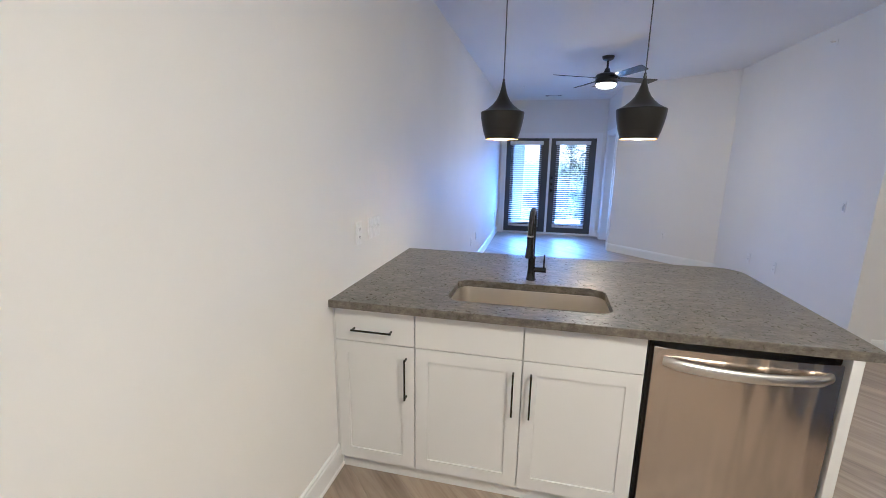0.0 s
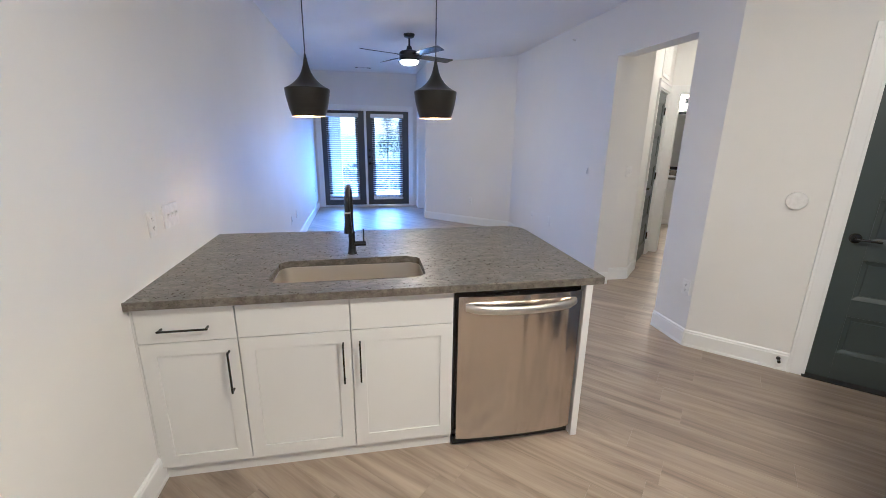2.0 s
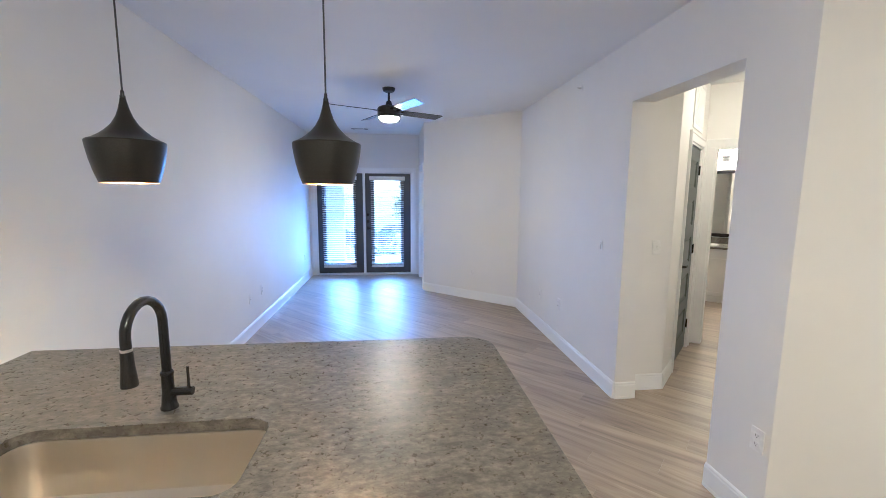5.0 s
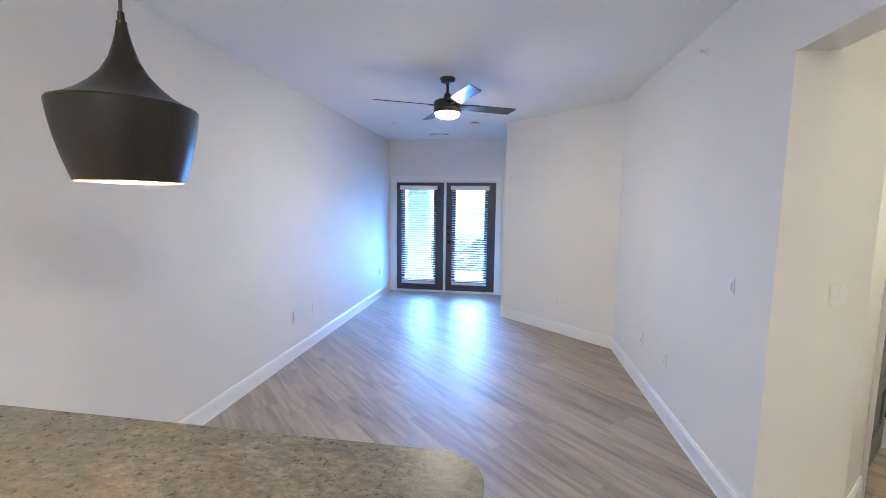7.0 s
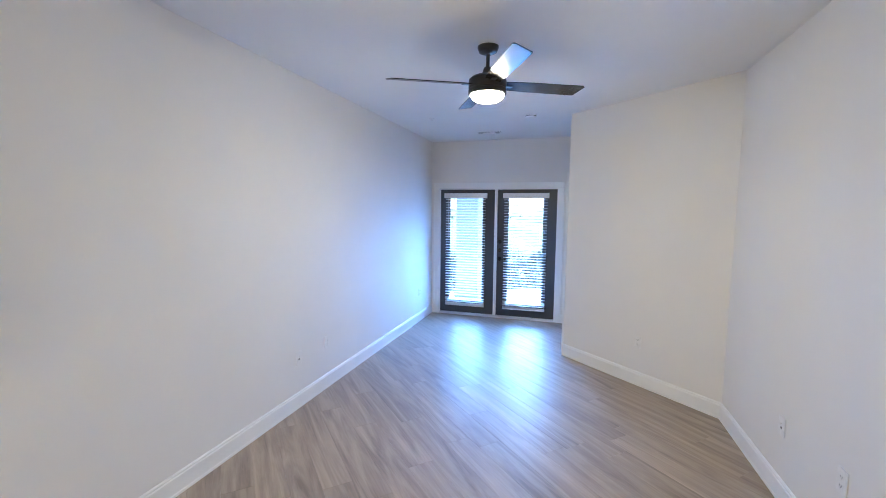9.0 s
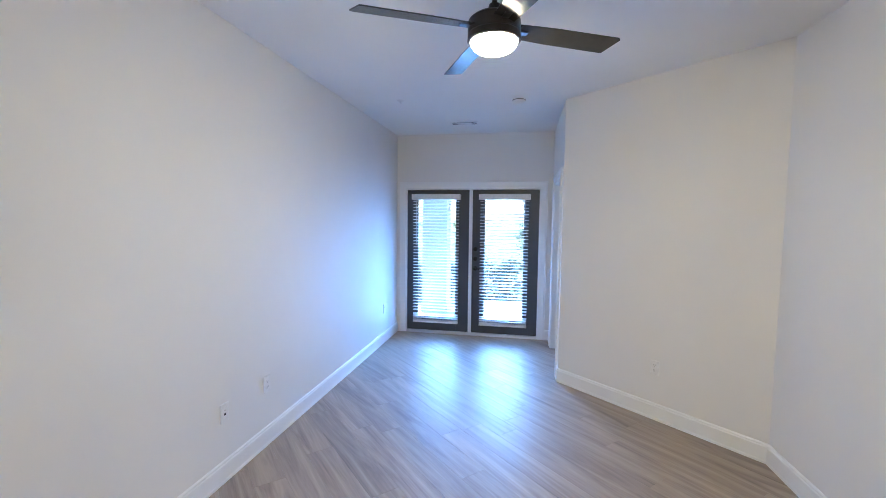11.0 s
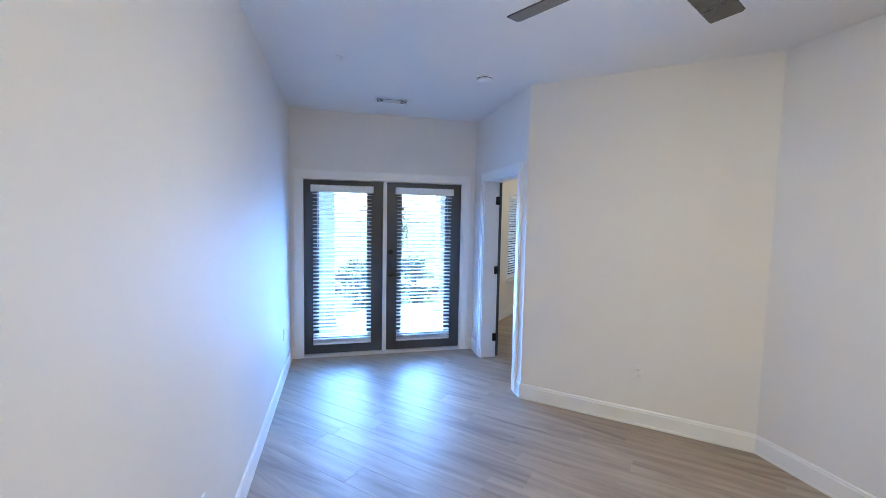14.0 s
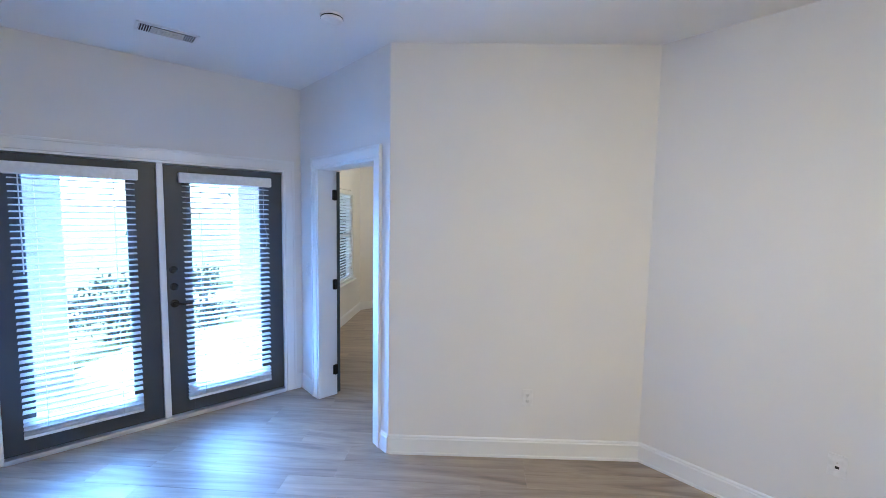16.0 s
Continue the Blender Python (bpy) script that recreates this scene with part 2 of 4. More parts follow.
def rounded(x0, x1, y0, y1, radii, seg=8):
    """Outline of a rectangle, anticlockwise from the corner x0, y0, with a radius for each corner."""
    pts = []
    for (cx0, cy0, a0), r in zip(((x0, y0, 180), (x1, y0, 270), (x1, y1, 0), (x0, y1, 90)), radii):
        mx0, my0 = cx0 + (r if cx0 == x0 else -r), cy0 + (r if cy0 == y0 else -r)
        if r < 1e-4:
            pts.append((cx0, cy0))
            continue
        for k in range(seg + 1):
            t = radians(a0 + 90 * k / seg)
            pts.append((mx0 + r * math.cos(t), my0 + r * math.sin(t)))
    return pts


def run(p0, p1):
    """Start, unit direction, left normal, length and angle in degrees of a wall line."""
    d = Vector((p1[0] - p0[0], p1[1] - p0[1]))
    return d.length, math.degrees(math.atan2(d.y, d.x))


CEILING = 2.78


def wall(name, p0, p1, thick, openings=(), label="", height=CEILING, ext0=0.0, ext1=0.0, material=None):
    """A wall whose room face runs from p0 to p1; its thickness lies to the left. Openings: (s0, s1, z0, z1)."""
    length, turn = run(p0, p1)
    ss = sorted({-ext0, length + ext1, *[s for o in openings for s in o[:2]]})
    bm = bmesh.new()
    for s0, s1 in zip(ss, ss[1:]):
        cuts = sorted([(o[2], o[3]) for o in openings if o[0] <= s0 + 1e-6 and o[1] >= s1 - 1e-6])
        z = 0.0
        for a0, a1 in cuts:
            if a0 > z + 1e-6:
                box(s0, s1, 0, thick, z, a0, 0, bm)
            z = a1
        if z < height - 1e-6:
            box(s0, s1, 0, thick, z, height, 0, bm)
    bmesh.ops.remove_doubles(bm, verts=bm.verts, dist=1e-5)
    seen = {}
    for f in bm.faces:
        seen.setdefault(tuple(sorted(v.index for v in f.verts)), []).append(f)
    bmesh.ops.delete(bm, geom=[f for fs in seen.values() if len(fs) > 1 for f in fs], context="FACES_ONLY")
    ob = part(name, bm, material or WALL)
    ob.matrix_world = pose(p0[0], p0[1], 0, 0, 0, turn)
    return tagged(ob, label or "plain white painted wall with faint roller texture", "wall", "", "structure")


def baseboard(p0, p1, gaps=(), e0=0.0, e1=0.0):
    """White baseboard on a wall's room face (the wall lies to the left of p0-p1), with a shoe strip."""
    length, turn = run(p0, p1)
    cuts = [-e0] + [g for gap in gaps for g in gap] + [length + e1]
    for s0, s1 in zip(cuts[::2], cuts[1::2]):
        if s1 - s0 < 0.02:
            continue
        prof = [(0, 0), (-0.017, 0), (-0.017, 0.016), (-0.014, 0.020), (-0.014, 0.112), (-0.010, 0.119), (-0.010, 0.128), (-0.004, 0.136), (0, 0.136)]
        bm = bmesh.new()
        a0 = [bm.verts.new((s0, y, z)) for y, z in prof]
        a1 = [bm.verts.new((s1, y, z)) for y, z in prof]
        n = len(prof)
        for k in range(n):
            bm.faces.new((a0[k], a0[(k + 1) % n], a1[(k + 1) % n], a1[k]))
        bm.faces.new(a0)
        bm.faces.new(a1[::-1])
        ob = part("baseboard", bm, TRIM)
        ob.matrix_world = pose(p0[0], p0[1], 0, 0, 0, turn)
        tagged(ob, "tall white glossy baseboard along the wall", "baseboard", "baseboards", "structure")


def casing(p0, p1, s0, s1, top, thick, width=0.085, liner=True):
    """Door trim round an opening of a wall line: stepped casing on the room face and a jamb liner in the opening."""
    length, turn = run(p0, p1)
    root = thing("trim", "white stepped door casing and jamb", "door trim", "", "structure", (p0[0], p0[1], 0), turn)
    for name, x0, x1, z0, z1 in (("casing_side", s0 - width, s0, 0, top), ("casing_side", s1, s1 + width, 0, top), ("casing_head", s0 - width, s1 + width, top, top + width)):
        bm = box(x0, x1, -0.016, 0.0, z0, z1, 0.003)
        if name == "casing_side":
            o0, o1 = (x0, x0 + 0.02) if x0 < s0 else (x1 - 0.02, x1)
            box(o0, o1, -0.024, -0.015, z0, z1 + width - 0.001, 0.003, bm)
        else:
            box(x0, x1, -0.0235, -0.015, z1 - 0.02, z1, 0.003, bm)
        part(name, bm, TRIM, root)
    if liner:
        for x0, x1 in ((s0 - 0.001, s0 + 0.018), (s1 - 0.018, s1 + 0.001)):
            part("jamb", box(x0, x1, -0.004, thick + 0.004, 0, top, 0.001), TRIM, root)
        part("jamb_head", box(s0 + 0.018, s1 - 0.018, -0.004, thick + 0.004, top - 0.018, top + 0.001, 0.001), TRIM, root)
    return root


def panel_door(parent, width, height, material, panels=5, depth=0.036, both=True):
    """A slab with raised panels, one under another; face at y = 0, thickness to y = depth. Standing at z = 0, from x = 0."""
    stile = 0.125
    bm = bmesh.new()
    z_low, gap = 0.192, 0.116
    ph = (height - 0.125 - z_low - gap * (panels - 1)) / panels
    cells = [(z_low + k * (ph + gap), z_low + k * (ph + gap) + ph) for k in range(panels)]
    box(0, stile, 0, depth, 0, height, 0.001, bm)
    box(width - stile, width, 0, depth, 0, height, 0.001, bm)
    edges = [0] + [z for c0 in cells for z in c0] + [height]
    for z0, z1 in zip(edges[::2], edges[1::2]):
        box(stile, width - stile, 0, depth, z0, z1, 0, bm)
    door_slab = part("slab", bm, material, parent)
    for z0, z1 in cells:
        bm = bmesh.new()
        x0, x1 = stile, width - stile
        for face, sgn in ((0, 1), (depth, -1)) if both else ((0, 1),):
            loops = []
            for inset, dep in ((0, 0.0), (0.002, 0.004), (0.027, 0.015), (0.030, 0.015), (0.033, 0.009), (0.036, 0.009)):
                y = face + sgn * dep
                loops.append([bm.verts.new(v) for v in ((x0 + inset, y, z0 + inset), (x1 - inset, y, z0 + inset), (x1 - inset, y, z1 - inset), (x0 + inset, y, z1 - inset))])
            for p, q in zip(loops, loops[1:]):
                for k in range(4):
                    bm.faces.new((p[k], p[(k + 1) % 4], q[(k + 1) % 4], q[k]))
            bm.faces.new(loops[-1])
        part("panel", bm, material, door_slab)
    return door_slab


def lever(parent, x, z, y=0.0, toward=1):
    """Black round rose with a straight lever."""
    h = part("handle", lathe([(0, 0), (0.031, 0), (0.031, 0.006), (0.026, 0.012), (0.012, 0.014), (0.011, 0.045), (0, 0.046)], 28, None, (x, y, z), (0, -1, 0)), BLACK, parent, "black lever handle on a round rose", True)
    part("lever", tube([(x, y - 0.046, z), (x + toward * 0.02, y - 0.050, z), (x + toward * 0.06, y - 0.050, z - 0.002), (x + toward * 0.115, y - 0.047, z - 0.004)], 0.0075), BLACK, h, "", True)
    return h


def hinge(parent, x, y, z, turn=0):
    h = part("hinge", box(-0.022, 0.022, -0.003, 0.0, -0.045, 0.045, 0.004), BLACK, parent, "black butt hinge")
    h.matrix_local = pose(x, y, z, 0, 0, turn)
    part("knuckle", rod((0, -0.005, -0.048), (0, -0.005, 0.048), 0.0065), BLACK, h, "", True)
    return h


def plate(name, label, at, turn, gangs=1, kind="outlet"):
    """A wall plate, facing -y at turn 0."""
    w = 0.073 + 0.046 * (gangs - 1)
    root = thing(name, label, "switch" if kind == "switch" else "outlet", "", "", at, turn)
    part("plate", slab(rounded(-w / 2, w / 2, -0.059, 0.059, (0.006,) * 4, 4), 0, 0.0075, 0.0025), PLATE, root).matrix_local = pose(0, 0, 0, 90, 0, 0)
    for g in range(gangs):
        x = (g - (gangs - 1) / 2) * 0.046
        if kind == "switch":
            part("toggle_collar", box(x - 0.006, x + 0.006, -0.0095, -0.005, -0.0125, 0.0125, 0.001), PLATE, root)
            bm = box(x - 0.0042, x + 0.0042, -0.021, -0.004, -0.005, 0.005, 0.0015)
            bm.transform(Matrix.Translation((0, 0, 0.004)) @ Matrix.Rotation(radians(-22), 4, "X"))
            part("toggle", bm, PLATE, root)
        elif kind == "data":
            part("jack", box(x - 0.008, x + 0.008, -0.008, -0.005, -0.016, -0.002, 0.001), HOLE, root, "dark socket hole")
            part("coax_port", rod((x, -0.005, 0.016), (x, -0.012, 0.016), 0.0045), CHROME, root, "small round port", True)
        else:
            for z in (0.021, -0.021):
                rec = part("receptacle", box(x - 0.0165, x + 0.0165, -0.009, -0.005, z - 0.0145, z + 0.0145, 0.003), PLATE, root)
                for dx in (-0.0065, 0.0065):
                    part("slot", box(x + dx - 0.0012, x + dx + 0.0012, -0.0096, -0.0085, z - 0.002, z + 0.007), HOLE, rec)
                part("slot", rod((x, -0.0085, z - 0.008), (x, -0.0096, z - 0.008), 0.0024, None, 10), HOLE, rec)
    return root


# ---- large structure ----
# room outline; y runs along the flat towards the patio doors
K1, K2 = (2.157, 6.115), (3.432, 4.935)
N1 = (3.432, 0.808)                      # corner where the entry wall turns off
E1 = (N1[0] + 1.30, N1[1] - 1.30)        # far end of the entry wall
A1 = (3.928, 2.315)                      # corner of the hall closet wall
U, V = Vector((0.70711, 0.70711)), Vector((0.70711, -0.70711))


def uv(u, v):
    """A point of the hall and bath, which lie at 45 degrees."""
    p = U * u + V * v
    return (p.x, p.y)


HALL_V = (A1[0] - A1[1]) * 0.70711       # closet wall line
A1_U = (A1[0] + A1[1]) * 0.70711
BATH_U = 5.88                            # bathroom door wall

wall("wall_west", (0.02, -3.7), (0.02, 7.575), 0.15, label="long white painted wall, softly lit", ext0=0.15, ext1=0.15)
wall("wall_north", (0, 7.575), (2.157, 7.575), 0.16, [(0.145, 2.005, 0, 2.045)], "white end wall round the patio doors", ext1=0.168)
wall("wall_bedroom_side", (2.157, 7.575), K1, 0.17, [(0.345, 1.28, 0, 2.06)], "short white wall with the bedroom doorway")
wall("wall_angled", K1, K2, 0.12, label="white painted wall set at an angle", ext1=0.07)
wall("wall_east", K2, N1, 0.175, [(K2[1] - 2.185, K2[1] - 1.175, 0, 2.325)], "white wall with a cased-free hall opening")
wall("wall_entry", N1, E1, 0.13, [(0.725, 1.645, 0, 2.145)], "white angled wall round the entry door")
wall("wall_kitchen_east", E1, (E1[0], -3.7), 0.15, label="white kitchen wall", ext0=0.1, ext1=0.15)
wall("wall_south", (E1[0], -3.7), (0, -3.7), 0.15, label="white kitchen end wall")
# hall
wall("wall_hall_end", (3.607, 2.315), A1, 0.12, label="narrow white wall beside the hall opening")
wall("wall_hall_closet", A1, uv(BATH_U, HALL_V), 0.12, [(0.495, 1.255, 0, 2.12)], "white hall wall round the closet door")
wall("wall_hall_bath", uv(BATH_U, HALL_V), uv(BATH_U, 2.75), 0.12, [(0.095, 0.895, 0, 2.14)], "white hall wall round the bathroom doorway", ext0=0.12)
wall("wall_hall_near", (4.35, 1.175), (3.607, 1.175), 0.12, label="white hall wall")
wall("wall_hall_back", uv(BATH_U, 2.75), uv((4.35 + 1.175) * 0.70711, 2.245), 0.12, label="white hall wall", ext0=0.12, ext1=0.1)
wall("wall_closet_back", uv(A1_U + 0.3, HALL_V - 0.75), uv(BATH_U, HALL_V - 0.75), 0.1, label="white wall inside the hall closet")
# bathroom
wall("wall_bath_west", uv(BATH_U + 0.12, 0.45), uv(8.66, 0.45), 0.12, label="white bathroom wall", ext0=0.12, ext1=0.12)
wall("wall_bath_back", uv(8.66, 0.45), uv(8.66, 2.75), 0.12, label="white bathroom wall behind the vanity")
wall("wall_bath_east", uv(8.66, 2.75), uv(BATH_U, 2.75), 0.12, label="white bathroom wall", ext0=0.12)
# bedroom
BW0, BW1 = (2.95, 8.78), (4.2, 10.03)
wall("wall_bedroom_west", (2.322, 7.735), (2.322, 8.78), 0.12, label="white bedroom wall")
wall("wall_bedroom_corner", (2.322, 8.78), BW0, 0.12, label="white bedroom wall", ext0=0.12)
wall("wall_bedroom_window", BW0, BW1, 0.16, [(0.42, 1.34, 0.62, 2.02)], "white bedroom wall round the window", ext0=0.12)
wall("wall_bedroom_north", BW1, (6.2, 10.03), 0.15, label="white bedroom wall")
wall("wall_bedroom_east", (6.2, 10.03), (6.2, 7.4), 0.15, label="white bedroom wall", ext0=0.15)
wall("wall_bedroom_south", (6.2, 7.4), (3.5, 5.0), 0.12, label="white bedroom wall")

for p0, p1, gaps in (
        ((0.02, -3.7), (0.02, 0.062), ()), ((0.02, 0.66), (0.02, 7.575), ()),
        ((0, 7.575), (2.157, 7.575), [(0.06, 2.09)]), ((2.157, 7.575), K1, [(0.26, 1.365)]),
        (K1, K2, ()), (K2, N1, [(K2[1] - 2.185, K2[1] - 1.175)]), (N1, E1, [(0.640, 1.730)]),
        (E1, (E1[0], -3.7), ()), ((E1[0], -3.7), (0, -3.7), ()),
        ((3.432, 2.185), (3.607, 2.185), ()), ((3.607, 2.315), A1, ()), (A1, uv(BATH_U, HALL_V), [(0.41, 1.34)]),
        (uv(BATH_U, HALL_V), uv(BATH_U, 2.75), [(0.01, 0.98)]), ((3.607, 1.175), (3.432, 1.175), ()),
        (uv(8.66, 0.45), uv(8.66, 2.75), [(0, 0.95)]),
        (BW0, BW1, ()), (BW1, (6.2, 10.03), ()), ((2.322, 7.735), (2.322, 8.78), ())):
    baseboard(p0, p1, gaps)

for name, outline in (("ceiling", [(-0.15, -3.85), (9.2, -3.85), (9.2, 7.574), (2.4, 7.574), (2.4, 7.735), (-0.15, 7.735)]),
                      ("ceiling_bedroom", [(2.14, 7.576), (6.4, 7.576), (6.4, 10.25), (4.0, 10.25), (2.7, 8.98), (2.14, 8.9)])):
    tagged(part(name, slab(outline, CEILING, CEILING + 0.12), CEIL), "flat white painted ceiling", "ceiling", "", "structure")

# ---- trim and doors ----
casing((0, 7.575), (2.157, 7.575), 0.145, 2.005, 2.045, 0.16, 0.085)
casing((2.157, 7.575), K1, 0.345, 1.28, 2.06, 0.17)
casing(N1, E1, 0.725, 1.645, 2.145, 0.13)
casing(A1, uv(BATH_U, HALL_V), 0.495, 1.255, 2.12, 0.12)
casing(uv(BATH_U, HALL_V), uv(BATH_U, 2.75), 0.095, 0.895, 2.14, 0.12)


def patio_door(name, x0, x1, gx0, gx1, handed):
    """A dark full-lite door with a blind on its room side."""
    root = thing(name, "charcoal full-glass patio door, closed, behind a white blind", "door", "patio doors", "structure", (0, 7.60, 0))
    z0, z1, g0, g1 = 0.035, 2.020, 0.235, 1.895
    bm = bmesh.new()
    box(x0, gx0, 0, 0.044, z0, z1, 0.002, bm)
    box(gx1, x1, 0, 0.044, z0, z1, 0.002, bm)
    box(gx0, gx1, 0.0005, 0.0435, z0, g0, 0, bm)
    box(gx0, gx1, 0.0005, 0.0435, g1, z1, 0, bm)
    part("slab", bm, PATIODARK, root)
    bm = bmesh.new()
    for a0, a1, b0, b1 in ((gx0 - 0.02, gx0 + 0.012, g0 - 0.02, g1 + 0.02), (gx1 - 0.012, gx1 + 0.02, g0 - 0.02, g1 + 0.02)):
        box(a0, a1, -0.009, 0.004, b0, b1, 0.003, bm)
    for b0, b1 in ((g0 - 0.02, g0 + 0.012), (g1 - 0.012, g1 + 0.02)):
        box(gx0 + 0.011, gx1 - 0.011, -0.0085, 0.004, b0, b1, 0.003, bm)
    part("glazing_bead", bm, PATIODARK, root)
    pane = part("pane", box(gx0, gx1, 0.018, 0.024, g0, g1), GLASS, root, "clear glass pane")
    pane.visible_shadow = False
    if handed:
        for z in (1.208, 1.074):
            part("deadbolt", lathe([(0, 0), (0.029, 0), (0.029, 0.008), (0.020, 0.015), (0, 0.016)], 24, None, (x0 + 0.045, 0, z), (0, -1, 0)), BLACK, root, "black round deadbolt", True)
        lever(root, x0 + 0.045, 0.94, 0, 1)
    return root


patio_door("door_1", 0.163, 1.043, 0.315, 0.870, False)
patio_door("door_2", 1.092, 1.987, 1.255, 1.800, True)
tagged(part("door_mullion", box(1.046, 1.089, 7.585, 7.66, 0.03, 2.03, 0.003), TRIM), "white post between the two patio doors", "door trim", "", "structure")
tagged(part("threshold", box(0.163, 1.987, 7.555, 7.735, 0.0, 0.033, 0.004), metal("aluminium_sill", (0.75, 0.75, 0.76), 0.35)), "pale metal threshold under the patio doors", "threshold", "", "structure")


stops = thing("trim", "white weather stops behind the patio doors", "door trim", "", "structure")
for x0, x1, z0, z1 in ((0.146, 0.178, 0.034, 1.995), (1.972, 2.004, 0.034, 1.995), (1.030, 1.105, 0.034, 1.995), (0.146, 2.004, 1.996, 2.044)):
    part("weather_stop", box(x0, x1, 7.646, 7.664, z0, z1, 0.001), TRIM, stops)


def blind(x0, x1, wand):
    """Two-inch white slat blind: valance, slats, bottom rail, ladder cords."""
    root = thing("window_blind", "white slatted blind, lowered with open slats, on the patio door", "blind", "patio door blinds", "", (0, 7.555, 0))
    part("valance", box(x0, x1, -0.040, 0.030, 1.885, 1.962, 0.006), BLIND, root)
    a0, a1 = x0 + 0.022, x1 - 0.022
    bm = bmesh.new()
    n = 5
    tops, lows = [], []
    for k in range(n):
        t = k / (n - 1) * 2 - 1
        y, z = t * 0.025, 0.0022 * (1 - t * t) + t * 0.0035
        tops.append([bm.verts.new((s, y, z + 0.0014)) for s in (a0, a1)])
        lows.append([bm.verts.new((s, y, z - 0.0014)) for s in (a0, a1)])
    for k in range(n - 1):
        bm.faces.new((tops[k][0], tops[k][1], tops[k + 1][1], tops[k + 1][0]))
        bm.faces.new((lows[k][0], lows[k + 1][0], lows[k + 1][1], lows[k][1]))
    for j in (0, 1):
        bm.faces.new([tops[k][j] for k in range(n)] + [lows[k][j] for k in reversed(range(n))])
    for k in (0, n - 1):
        bm.faces.new((tops[k][0], tops[k][1], lows[k][1], lows[k][0]))
    me = mesh_of("slat", bm, BLIND)
    z, rng = 1.862, random.Random(5)
    while z > 0.30:
        ob = same("slat", me, root, (0, 0, z))
        ob.rotation_euler = (radians(rng.uniform(-1.5, 1.5)), radians(rng.uniform(-0.12, 0.12)), 0)
        z -= 0.0425
    for k in range(4):
        same("slat", me, root, (0, 0, 0.275 - 0.028 * k))
    part("bottom_rail", box(a0, a1, -0.025, 0.025, 0.155, 0.178, 0.004), BLIND, root)
    for s in (a0 + 0.12, a1 - 0.12):
        bm = tube([(s, -0.027, 1.89), (s, -0.027, 0.17)], 0.0011, 6)
        tube([(s, 0.027, 1.89), (s, 0.027, 0.17)], 0.0011, 6, bm)
        part("ladder_cord", bm, CORD, root)
    if wand:
        pts = [(a1 - 0.05, -0.034, 1.89), (a1 - 0.048, -0.036, 1.60), (a1 - 0.035, -0.036, 1.52), (a1 - 0.022, -0.036, 1.46), (a1 - 0.03, -0.036, 1.38), (a1 - 0.045, -0.036, 1.34)]
        part("pull_cord", tube(pts, 0.0016, 6), CORD, root)
    else:
        part("tilt_wand", tube([(a0 + 0.05, -0.034, 1.89), (a0 + 0.052, -0.036, 1.25)], 0.0035, 8), CORD, root)
    return root


blind(0.243, 0.930, False)
blind(1.183, 1.872, True)

# entry door: hinged away from the handle side
ln, turn = run(N1, E1)
entry = thing("door_3", "dark slate five-panel entry door, closed", "door", "", "structure", (N1[0] + 0.746 * 0.70711 + 0.03 * 0.70711, N1[1] - 0.746 * 0.70711 + 0.03 * 0.70711, 0.012), turn)
leaf = panel_door(entry, 0.882, 2.111, DOORDARK)
lever(leaf, 0.062, 0.975, 0, 1)
part("strike", box(-0.004, 0.004, -0.006, 0.002, 0.94, 1.01, 0.001), BLACK, leaf)
tagged(part("threshold", box(0, 0.92, -0.03, 0.10, 0, 0.011, 0.002), HOLE), "dark metal sill under the entry door", "threshold", "", "structure").matrix_world = pose(N1[0] + 0.725 * 0.70711, N1[1] - 0.725 * 0.70711, 0, 0, 0, turn)

# hall closet door: handle near the room, hinges far, closed
ln, turn = run(A1, uv(BATH_U, HALL_V))
p = Vector(A1) + U * 0.515
closet = thing("door_4", "dark slate five-panel closet door with black hinges", "door", "", "structure", (p.x - V.x * 0.014, p.y - V.y * 0.014, 0.012), turn)
leaf = panel_door(closet, 0.72, 2.085, DOORDARK)
lever(leaf, 0.062, 0.965, 0, 1)
for z in (0.26, 1.07, 1.88):
    hinge(leaf, 0.722, -0.003, z)

# bedroom door, swung back against the bedroom wall
bed = thing("door_5", "dark slate panel door, swung wide open on black hinges", "door", "", "structure", (2.368, 7.222, 0.012), 87)
leaf = panel_door(bed, 0.86, 2.026, DOORDARK)
for z in (0.24, 1.03, 1.83):
    hinge(bed, 0, 0, z).matrix_local = bed.matrix_world.inverted() @ pose(2.312, 7.211, z)

# ---- lamps that hang in the place ----


